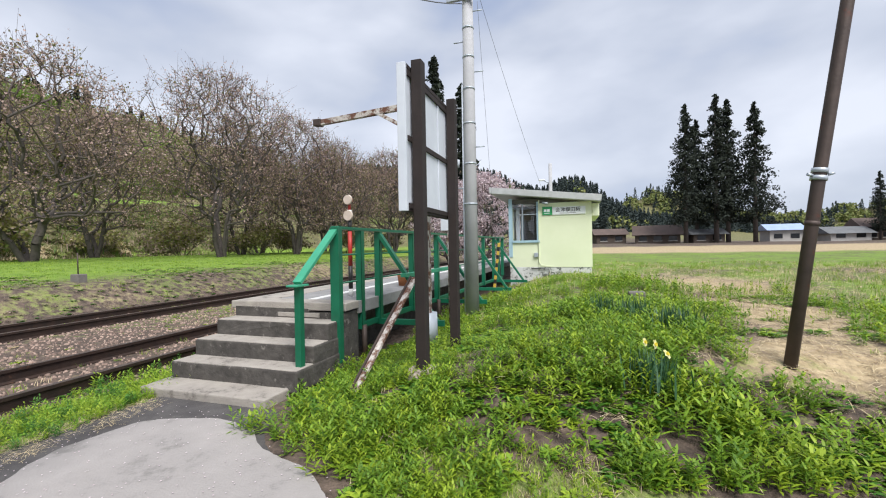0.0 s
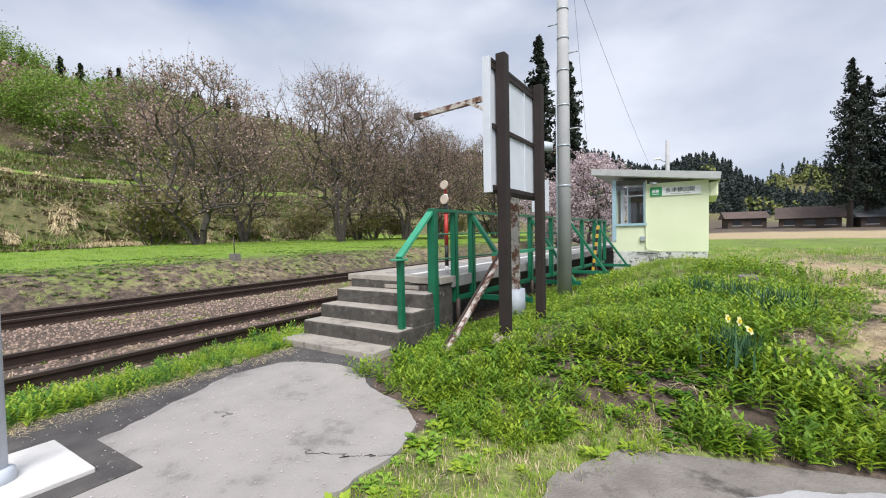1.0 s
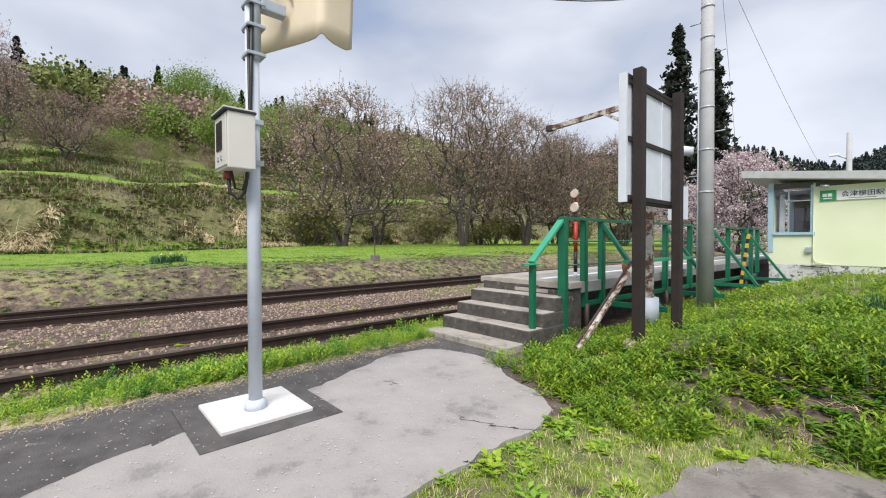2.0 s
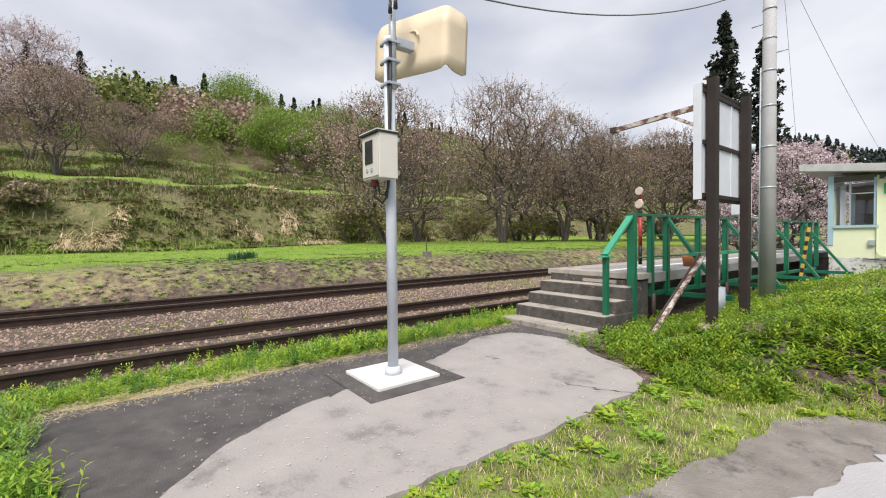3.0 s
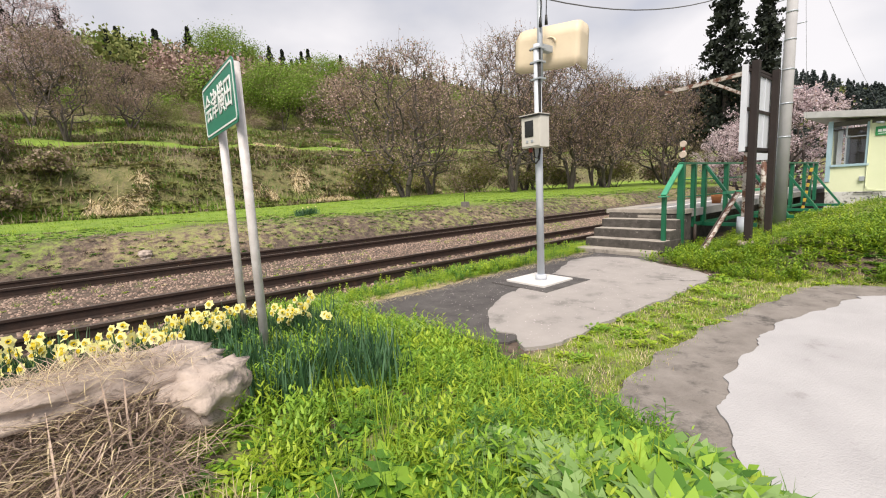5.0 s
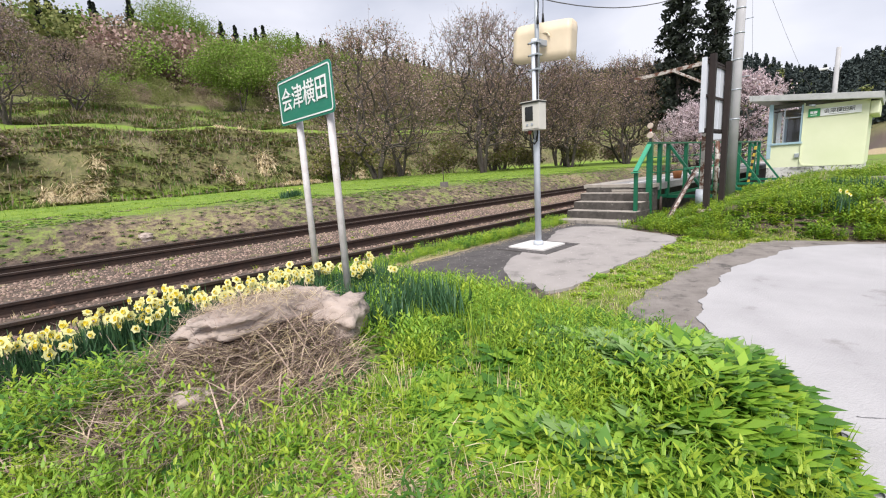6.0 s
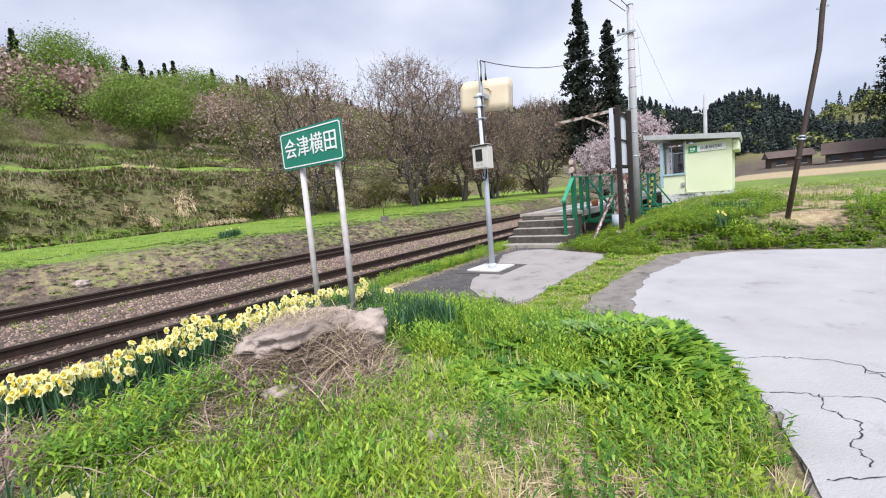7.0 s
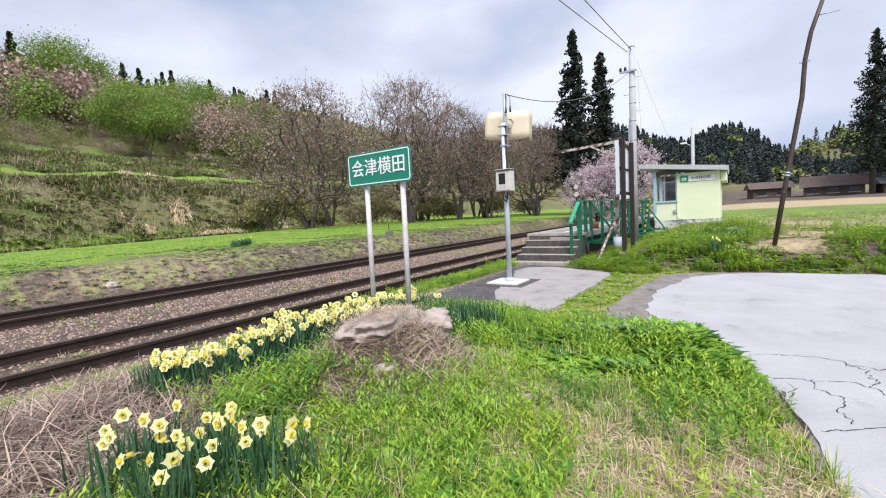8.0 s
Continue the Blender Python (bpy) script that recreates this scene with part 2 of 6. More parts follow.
def ground_material():
    """Earth, dry grass, green grass and wood floor mixed by the cover the land carries (a colour attribute), broken up by noise."""
    m = bpy.data.materials.new("ground_cover")
    m.use_nodes = True
    nt = m.node_tree
    b = nt.nodes["Principled BSDF"]
    b.inputs["Roughness"].default_value = 0.95
    geo = nt.nodes.new("ShaderNodeNewGeometry")
    at = nt.nodes.new("ShaderNodeAttribute")
    at.attribute_name = "cover"
    sep = nt.nodes.new("ShaderNodeSeparateColor")
    nt.links.new(at.outputs["Color"], sep.inputs[0])

    def two(c1, c2, scale, detail=10):
        n = nt.nodes.new("ShaderNodeTexNoise")
        n.inputs["Scale"].default_value, n.inputs["Detail"].default_value, n.inputs["Roughness"].default_value = scale, detail, 0.7
        nt.links.new(geo.outputs["Position"], n.inputs["Vector"])
        r = nt.nodes.new("ShaderNodeMapRange")
        r.inputs[1].default_value, r.inputs[2].default_value = 0.36, 0.64
        nt.links.new(n.outputs["Fac"], r.inputs[0])
        x = nt.nodes.new("ShaderNodeMix")
        x.data_type = "RGBA"
        x.inputs[6].default_value, x.inputs[7].default_value = (*c1, 1), (*c2, 1)
        nt.links.new(r.outputs[0], x.inputs[0])
        return x.outputs[2], n.outputs["Fac"]

    soil, _ = two((0.042, 0.031, 0.024), (0.155, 0.112, 0.086), 7)
    dry, _ = two((0.50, 0.39, 0.24), (0.31, 0.24, 0.14), 5)
    green, fac = two((0.12, 0.215, 0.02), (0.21, 0.305, 0.035), 1.8)
    wood, _ = two((0.085, 0.10, 0.03), (0.22, 0.19, 0.09), 1.3)
    jag, _ = two((0, 0, 0), (1, 1, 1), 4.5)
    col = soil
    for src, ch in ((dry, 1), (green, 0), (wood, 2)):
        w = nt.nodes.new("ShaderNodeMath")
        w.operation = "MULTIPLY_ADD"
        nt.links.new(sep.outputs[ch], w.inputs[0])
        w.inputs[1].default_value = 2.0
        w.inputs[2].default_value = -1.0
        a = nt.nodes.new("ShaderNodeMath")
        a.operation, a.use_clamp = "ADD", True
        nt.links.new(w.outputs[0], a.inputs[0])
        nt.links.new(jag, a.inputs[1])
        x = nt.nodes.new("ShaderNodeMix")
        x.data_type = "RGBA"
        nt.links.new(a.outputs[0], x.inputs[0])
        nt.links.new(col, x.inputs[6])
        nt.links.new(src, x.inputs[7])
        col = x.outputs[2]
    nt.links.new(col, b.inputs["Base Color"])
    n3 = nt.nodes.new("ShaderNodeTexNoise")
    n3.inputs["Scale"].default_value, n3.inputs["Detail"].default_value = 14.0, 8.0
    nt.links.new(geo.outputs["Position"], n3.inputs["Vector"])
    bp = nt.nodes.new("ShaderNodeBump")
    bp.inputs["Strength"].default_value, bp.inputs["Distance"].default_value = 0.9, 0.06
    nt.links.new(n3.outputs["Fac"], bp.inputs["Height"])
    nt.links.new(bp.outputs[0], b.inputs["Normal"])
    return m


ground_m = ground_material()

# ---------------------------------------------------------------- mesh helpers


def part(name, bm, material, parent=None, label="", m=None, smooth=False):
    """Links a bmesh as one mesh object, under a thing or part if one is given."""
    me = bpy.data.meshes.new(name)
    if smooth:
        for f in bm.faces:
            f.smooth = True
    bm.to_mesh(me)
    bm.free()
    me.materials.append(material)
    ob = new(name, me)
    if m is not None:
        ob.matrix_basis = m
    if parent is not None:
        ob.parent = parent
    if label:
        ob["label"] = label
    return ob


def thing(name, m, label, category, group=""):
    """An empty at the base of a thing, which carries its parts."""
    ob = new(name)
    ob.empty_display_size = 0.1
    ob.matrix_basis = m
    return tagged(ob, label, category, group)


def add_box(bm, x0, y0, z0, x1, y1, z1, bevel=0.0, m=None):
    r = bmesh.ops.create_cube(bm, size=1.0, matrix=Matrix.Translation(((x0 + x1) / 2, (y0 + y1) / 2, (z0 + z1) / 2)) @ Matrix.Diagonal((abs(x1 - x0), abs(y1 - y0), abs(z1 - z0), 1)))
    vs = r["verts"]
    if bevel:
        es = list({e for v in vs for e in v.link_edges})
        g = bmesh.ops.bevel(bm, geom=es, offset=bevel, segments=2, affect="EDGES", profile=0.6)
        vs = list({v for f in g["faces"] for v in f.verts} | {v for v in vs if v.is_valid})
    if m is not None:
        bmesh.ops.transform(bm, matrix=m, verts=vs)
    return vs


def box(x0, y0, z0, x1, y1, z1, bevel=0.004):
    bm = bmesh.new()
    add_box(bm, x0, y0, z0, x1, y1, z1, bevel)
    return bm


def add_bar(bm, a, b, w, d, bevel=0.0):
    """A rectangular bar from a to b, w wide and d deep."""
    a, b = Vector(a), Vector(b)
    L = (b - a).length
    m = Matrix.Translation(a) @ (b - a).to_track_quat("Z", "Y").to_matrix().to_4x4()
    return add_box(bm, -w / 2, -d / 2, 0, w / 2, d / 2, L, bevel, m)


def bar(a, b, w, d, bevel=0.003):
    bm = bmesh.new()
    add_bar(bm, a, b, w, d, bevel)
    return bm


def add_tube(bm, pts, radii, sides=12):
    """A round tube through pts, with a radius at each."""
    pts = [Vector(p) for p in pts]
    rings = []
    for i, p in enumerate(pts):
        d = (pts[min(i + 1, len(pts) - 1)] - pts[max(i - 1, 0)]).normalized()
        q = d.to_track_quat("Z", "Y")
        rings.append([bm.verts.new(p + q @ Vector((radii[i] * math.cos(2 * math.pi * k / sides), radii[i] * math.sin(2 * math.pi * k / sides), 0))) for k in range(sides)])
    for r0, r1 in zip(rings, rings[1:]):
        for k in range(sides):
            f = bm.faces.new((r0[k], r0[(k + 1) % sides], r1[(k + 1) % sides], r1[k]))
            f.smooth = True
    bm.faces.new(rings[0][::-1])
    bm.faces.new(rings[-1])


def tube(pts, radii, sides=12):
    bm = bmesh.new()
    if not isinstance(radii, (list, tuple)):
        radii = [radii] * len(pts)
    add_tube(bm, pts, radii, sides)
    return bm


def sag(a, b, drop, n=14):
    a, b = Vector(a), Vector(b)
    return [a.lerp(b, i / n) - Vector((0, 0, drop * 4 * (i / n) * (1 - i / n))) for i in range(n + 1)]


def rounded_plate(w, h, r, depth, n=5):
    """A plate w x h in x and z, centred, with rounded corners, from y = 0 to depth."""
    bm = bmesh.new()
    ring = []
    for cx, cz, a0 in ((w / 2 - r, h / 2 - r, 0), (-w / 2 + r, h / 2 - r, 90), (-w / 2 + r, -h / 2 + r, 180), (w / 2 - r, -h / 2 + r, 270)):
        for i in range(n + 1):
            a = radians(a0 + 90 * i / n)
            ring.append((cx + r * math.cos(a), cz + r * math.sin(a)))
    fr = [bm.verts.new((x, 0, z)) for x, z in ring]
    bk = [bm.verts.new((x, depth, z)) for x, z in ring]
    bm.faces.new(fr)
    bm.faces.new(bk[::-1])
    for i in range(len(ring)):
        j = (i + 1) % len(ring)
        bm.faces.new((fr[j], fr[i], bk[i], bk[j]))
    bmesh.ops.recalc_face_normals(bm, faces=bm.faces)
    return bm


def lettering(text, size, m, material, parent, name="lettering", bold=0.0, spacing=1.0):
    cu = bpy.data.curves.new(name, "FONT")
    cu.body, cu.size, cu.extrude, cu.offset, cu.space_character = text, size, 0.002, bold, spacing
    cu.align_x, cu.align_y = "CENTER", "CENTER"
    tmp = bpy.data.objects.new(name, cu)
    scene.collection.objects.link(tmp)
    me = bpy.data.meshes.new_from_object(tmp.evaluated_get(bpy.context.evaluated_depsgraph_get()))
    bpy.data.objects.remove(tmp)
    me.materials.clear()
    me.materials.append(material)
    ob = new(name, me)
    ob.matrix_basis = m
    ob.parent = parent
    return ob


def from_arrays(name, V, F, mats, idx=None, smooth=False):
    """One mesh object from numpy arrays of places and of quads."""
    me = bpy.data.meshes.new(name)
    V, F = np.asarray(V, np.float32), np.asarray(F, np.int32)
    k = F.shape[1]
    me.vertices.add(len(V))
    me.vertices.foreach_set("co", V.ravel())
    me.loops.add(F.size)
    me.loops.foreach_set("vertex_index", F.ravel())
    me.polygons.add(len(F))
    me.polygons.foreach_set("loop_start", np.arange(0, F.size, k, dtype=np.int32))
    for m in mats:
        me.materials.append(m)
    if idx is not None:
        me.polygons.foreach_set("material_index", np.asarray(idx, np.int32))
    if smooth:
        me.polygons.foreach_set("use_smooth", np.ones(len(F), bool))
    me.update(calc_edges=True)
    me.validate()
    return new(name, me)


# ---------------------------------------------------------------- the land
def sm(a, b, v):
    t = np.clip((np.asarray(v, float) - a) / (b - a), 0, 1)
    return t * t * (3 - 2 * t)


def wob(x, y, s, k=0.0):
    """Smooth cheap waves, about -1 to 1."""
    return (np.sin(x * s + 1.3 * np.sin(y * s * 0.7 + k) + k) + np.sin(y * s * 1.13 - 1.1 * np.sin(x * s * 0.8 + 2 * k) + 2.1)) / 2


def foot(y):
    """x of the foot of the bank beyond the track."""
    return np.interp(y, [-60, -12, 0, 12, 25, 45, 80, 160], [-44, -43, -43, -45, -46, -46, -40, -30])


def brow(y):
    """x of the low brow where the grass beyond the track ends."""
    return np.interp(y, [-60, -6, 0, 4.5, 9, 15, 30, 60, 120], [-22, -22.3, -22.3, -24, -27, -30, -31, -31, -28])


def mound_front(x):
    return np.minimum(2.35 + 0.25 * np.clip(x, -1.6, 9), 2.9)


def land(x, y):
    """Height of the ground."""
    x, y = np.asarray(x, float), np.asarray(y, float)
    y0 = mound_front(x)
    z = sm(y0 - 0.05, y0 + 1.7, y) * sm(-3.1, -0.2, x) * (0.50 + 0.12 * sm(5, 9, y) + 0.05 * wob(x, y, 1.1))
    z = z + 0.9 * sm(30, 120, y) * sm(-8, 5, x)
    z = z + sm(-2.2, -3.7, y) * sm(1.15, 0.1, x) * sm(-4.3, -3.1, x) * (0.17 + 0.03 * wob(x, y, 2.3))
    b = brow(y)
    rise = 0.66 * sm(-11.2, -13, x) + 0.027 * np.clip(-x - 13, 0, 60)
    z = z + np.where(x > b, rise, 0.66 + 0.027 * np.clip(-b - 13, 0, 60) - 0.35 * sm(0, 8, b - x)) * sm(130, 90, y)
    z = z + 0.03 * wob(x, y, 2.3, 1.0) * sm(-11.5, -13, x) - 0.06 * sm(-4.4, -4.9, x) * sm(-12.0, -11.2, x)
    z = z + 0.13 * np.exp(-(((x - 0.35) / 0.42) ** 2 + ((y + 3.35) / 0.6) ** 2)) * sm(0.85, 0.45, x)
    z = z + 0.20 * np.exp(-(((x + 1.95) / 0.42) ** 2 + ((y + 4.85) / 0.62) ** 2) ** 1.5)
    d = foot(y) - x
    tall = np.interp(y, [-60, 0, 25, 60, 90, 120, 160], [0.9, 1.0, 1.0, 1.05, 0.95, 0.7, 0.45])
    hill = np.interp(d, [0, 4, 11, 15, 25, 36, 80, 130, 200, 400], [0, 4.0, 7.4, 7.8, 10.9, 13.4, 28.5, 36, 39, 42]) * tall
    z = z + hill + 0.35 * wob(x, y, 0.5) * sm(1, 5, d) + 2.0 * wob(x, y, 0.05) * sm(40, 90, d)
    crest = np.interp(x, [-300, -150, -60, -38, -29, -20, -12, -5, 1, 8, 13, 18, 25, 45], [6, 24, 30, 28, 27.5, 23, 23.5, 26, 24.5, 19.5, 14, 10, 6, 0])
    r1 = np.exp(-(((y - 205) / 50) ** 2)) * crest
    z = z + np.maximum(r1, 0) * (1 + 0.05 * wob(x, y, 0.09))
    r2 = np.exp(-(((y - 300) / 50) ** 2)) * 11 * sm(150, 60, x) * sm(-10, 40, x)
    r3 = np.exp(-(((y - 690) / 130) ** 2)) * (66 * np.exp(-(((x - 115) / 110) ** 2)) + 46 * np.exp(-(((x - 420) / 160) ** 2)) + 40 * sm(450, 800, x))
    return z + r2 + r3 * (1 + 0.08 * wob(x, y, 0.02))


def dry_patch(x, y):
    """Where the field grass lies dry, 0 to 1."""
    far = np.exp(-(((x - 2.6) / 1.6) ** 2 + ((y - 10.6) / 2.6) ** 2)) + np.exp(-(((x - 2.3) / 0.8) ** 2 + ((y - 6.0) / 1.6) ** 2)) * 0.8
    return far + 0.9 * np.exp(-(((x - 1.75) / 0.8) ** 2 + ((y - 4.2) / 0.55) ** 2)) + 0.8 * np.exp(-(((x - 10) / 4) ** 2 + ((y - 14) / 2.5) ** 2))


def cover(x, y):
    """Green grass, dry grass, wood floor: shares, 0 to 1."""
    d = foot(y) - x
    n, n2 = wob(x, y, 1.7), wob(x, y, 0.55, 1.7)
    field = sm(0.2, 1.0, land(x, y) * 2.2) * (x > -3.2)
    green = (0.22 + 0.4 * sm(5.0, 8, y)) * field
    dryp = dry_patch(x, y)
    dry = np.clip(dryp * (0.85 + 0.5 * n2) + 0.16 * n, 0, 1) * field + 0.9 * sm(34, 42, y) * sm(75, 60, y) * field
    green = green * (1 - 0.75 * np.clip(dryp * (1 + 0.5 * n2), 0, 1)) * (1 - 0.8 * sm(36, 42, y)) + 0.2 * n * field
    strip = sm(-11.3, -11.9, x)
    green = np.where(x < -11.3, strip * (0.34 + 0.55 * sm(-13.2, -16.2, x + 0.9 * n2) + 0.16 * n), green)
    dry = np.where(x < -11.3, strip * (0.27 - 0.27 * sm(-13.5, -16, x) + 0.2 * n2), dry)
    bed = (x > -11.3) & (x < -4.9)
    green = np.where(bed, 0.16 + 0.2 * n2, green)
    dry = np.where(bed, 0.16 + 0.14 * n, dry)
    verge = (x > -5.2) & (x < -3.9) & (y < 4.4)
    green = np.where(verge, 0.6, green)
    dry = np.where((x > -4.25) & (x < -3.95) & (y < 3), 0.75, dry)
    between = (x > -1.5) & (x < 1.0) & (y > -2.4) & (y < 2.6)
    green = np.where(between, 0.5 + 0.1 * n, green)
    dry = np.where(between, 0.4 + 0.15 * n, dry)
    bank = (x > -4.2) & (x < 1.2) & (y < -2.3)
    straw_part = sm(-4.9, -5.8, y) * sm(-1.3, -0.7, x)
    green = np.where(bank, 0.42 + 0.2 * n - 0.2 * straw_part, green)
    dry = np.where(bank, 0.42 + 0.15 * n2 + 0.4 * straw_part - 0.35 * sm(-0.9, -1.4, x) * sm(-4.2, -4.8, y), dry)
    up = sm(0.2, 1.2, d)
    green = green * (1 - up) + up * (0.42 + 0.25 * n2 + 0.6 * sm(10, 11, d) * sm(15.5, 14.5, d) + 0.3 * sm(18, 20, d) * sm(40, 30, d))
    dry = dry * (1 - up) + up * (0.16 + 0.16 * n)
    wood = up * (0.70 + 0.25 * wob(x, y, 0.9, 0.6)) * (1 - 0.8 * sm(10, 11, d) * sm(15.5, 14.5, d)) * sm(26, 19, d) + 0.75 * sm(32, 44, d)
    wood = np.maximum(wood, 0.9 * sm(110, 150, y) * sm(470, 420, y))
    green = np.where(y > 450, 0.15, green)
    wood = np.where(y > 450, 0.75 + 0.2 * wob(x, y, 0.03), wood)
    return np.clip(np.stack([green, dry, wood], -1), 0, 1)


def spaced(stops):
    out = []
    for a, b, s in stops:
        out += list(np.arange(a, b - 1e-6, s))
    return np.array(out + [stops[-1][1]])


def build_ground():
    xs = spaced([(-900, -200, 50), (-200, -90, 6), (-90, -62, 1.5), (-62, -32, 0.8), (-32, -12, 0.4), (-12, 6, 0.12), (6, 20, 0.6), (20, 80, 4), (80, 240, 10), (240, 900, 40)])
    ys = spaced([(-300, -60, 40), (-60, -16, 4), (-16, -10, 0.6), (-10, 10, 0.12), (10, 20, 0.4), (20, 60, 1.5), (60, 140, 5), (140, 320, 7), (320, 900, 20)])
    X, Y = np.meshgrid(xs, ys)
    Z = land(X, Y)
    n, mcol = len(ys), len(xs)
    V = np.stack([X, Y, Z], -1).reshape(-1, 3)
    i = np.arange(n * mcol).reshape(n, mcol)
    F = np.stack([i[:-1, :-1], i[:-1, 1:], i[1:, 1:], i[1:, :-1]], -1).reshape(-1, 4)
    ob = from_arrays("ground", V, F, [ground_m], smooth=True)
    at = ob.data.color_attributes.new("cover", "FLOAT_COLOR", "POINT")
    C = cover(X, Y).reshape(-1, 3)
    at.data.foreach_set("color", np.concatenate([C, np.ones((len(C), 1))], 1).astype(np.float32).ravel())
    tagged(ob, "grassy ground with bare earth, a wooded bank and far hills", "ground", kind="structure")


build_ground()


def sheet(name, outline, z, thick, material, label, jitter=0.05, seed=1, category="pavement"):
    """A slab with a worn, uneven edge round a smooth outline."""
    rnd = random.Random(seed)
    n = len(outline)
    ring = []
    for i in range(n):
        p0, p1, p2, p3 = (Vector(outline[(i + k - 1) % n]) for k in range(4))
        L = (p2 - p1).length
        steps = max(2, int(L / 0.05))
        for s in range(steps):
            t = s / steps
            q = p1.lerp(p2, t) if jitter == 0 else 0.5 * ((2 * p1) + (p2 - p0) * t + (2 * p0 - 5 * p1 + 4 * p2 - p3) * t * t + (3 * p1 - p0 - 3 * p2 + p3) * t ** 3)
            ring.append((q.x + rnd.uniform(-jitter, jitter) * 0.16 + jitter * 0.5 * math.sin(i * 2 + s * 0.21) + jitter * 0.4 * math.sin(s * 0.63 + seed), q.y + rnd.uniform(-jitter, jitter) * 0.16 + jitter * 0.4 * math.sin(s * 0.41 + 2 * seed + i)))
    bm = bmesh.new()
    top = [bm.verts.new((x, y, z)) for x, y in ring]
    low = [bm.verts.new((x, y, z - thick)) for x, y in ring]
    f = bm.faces.new(top)
    f.normal_update()
    if f.normal.z < 0:
        f.normal_flip()
    for i in range(len(ring)):
        j = (i + 1) % len(ring)
        bm.faces.new((top[i], top[j], low[j], low[i]))
    bmesh.ops.triangulate(bm, faces=[f])
    ob = part(name, bm, material)
    return tagged(ob, label, category, kind="structure")


sheet("path", [(-4.1, 3.15), (-4.12, 1.6), (-4.08, 0), (-4.02, -1.6), (-4.1, -2.4), (-3.7, -2.72), (-2.9, -2.45), (-2.2, -2.1), (-1.8, -1.9), (-1.65, -1.0), (-1.65, 1.0), (-1.7, 2.0), (-2.3, 2.6), (-2.95, 3.15)], 0.022, 0.1, asphalt, "dark worn asphalt edge of the path", 0.05, 2)
sheet("pavement_slab", [(-3.75, 1.9), (-3.35, 0.9), (-3.0, -0.5), (-2.7, -1.2), (-2.2, -1.75), (-1.85, -1.72), (-1.58, -1.92), (-1.46, -1.6), (-1.44, -0.6), (-1.42, 0.05), (-1.43, 1.2), (-1.52, 2.05), (-2.3, 2.45), (-2.9, 2.75), (-3.6, 2.6)], 0.034, 0.1, concrete_light, "pale grey concrete path with cracks and a ragged edge", 0.04, 3)
sheet("pavement_lot_edge", [(-0.62, -2.3), (-0.72, -1.0), (-0.66, 0.1), (-0.6, 0.8), (-0.42, 2.0), (-0.1, 2.5), (0.6, 2.75), (3, 2.95), (9, 2.95), (16, 2.9), (16, -14), (1.5, -14), (1.2, -5), (0.85, -3.4), (0.6, -2.75), (0.0, -2.3)], 0.02, 0.1, lot_edge_m, "crumbling dark asphalt border of the car park", 0.06, 4)
sheet("pavement_lot", [(-0.3, -0.3), (-0.29, 0.3), (-0.05, 1.0), (0.08, 1.75), (0.6, 2.35), (1.6, 2.7), (4, 2.85), (9, 2.8), (15.8, 2.7), (15.8, -13.8), (1.65, -13.8), (1.24, -5), (0.97, -3.6), (0.72, -2.9), (0.12, -2.3), (-0.2, -1.4)], 0.032, 0.1, lot_surface, "pale grey weathered asphalt car park with cracks", 0.05, 5)

# ---------------------------------------------------------------- track
def rail_profile_bar(name, x, y0, y1, top, label):
    """A flat-bottomed rail along y."""
    t = thing(name, pose(x, 0, top - 0.17), label, "rail", "rails of the track")
    prof = [(-0.062, 0), (0.062, 0), (0.062, 0.012), (0.014, 0.03), (0.014, 0.125), (0.036, 0.134), (0.036, 0.168), (-0.036, 0.168), (-0.036, 0.134), (-0.014, 0.125), (-0.014, 0.03), (-0.062, 0.012)]
    bm = bmesh.new()
    rows = []
    n = 40
    for i in range(n + 1):
        y = y0 + (y1 - y0) * i / n
        rows.append([bm.verts.new((px, y, pz)) for px, pz in prof])
    for a, b in zip(rows, rows[1:]):
        for k in range(len(prof)):
            bm.faces.new((a[k], b[k], b[(k + 1) % len(prof)], a[(k + 1) % len(prof)]))
    part("web_and_foot", bm, rail_rust, t)
    part("head", box(-0.035, y0, 0.167, 0.035, y1, 0.172, 0.0015), rail_head, t, "worn brown running surface")
    return t


RAILS = (-5.42, -6.6, -9.62, -10.78)
for rx, lab in zip(RAILS, ("rusty rail half hidden in weeds beside the platform", "rusty rail with a worn head", "rusty rail of the second track in gravel", "rusty rail of the second track beside the stubble")):
    rail_profile_bar("rail", rx, -60, 130, 0.11 if rx in RAILS[1:3] else 0.10, lab)

# ---------------------------------------------------------------- platform and steps
PLAT_Y = 4.32


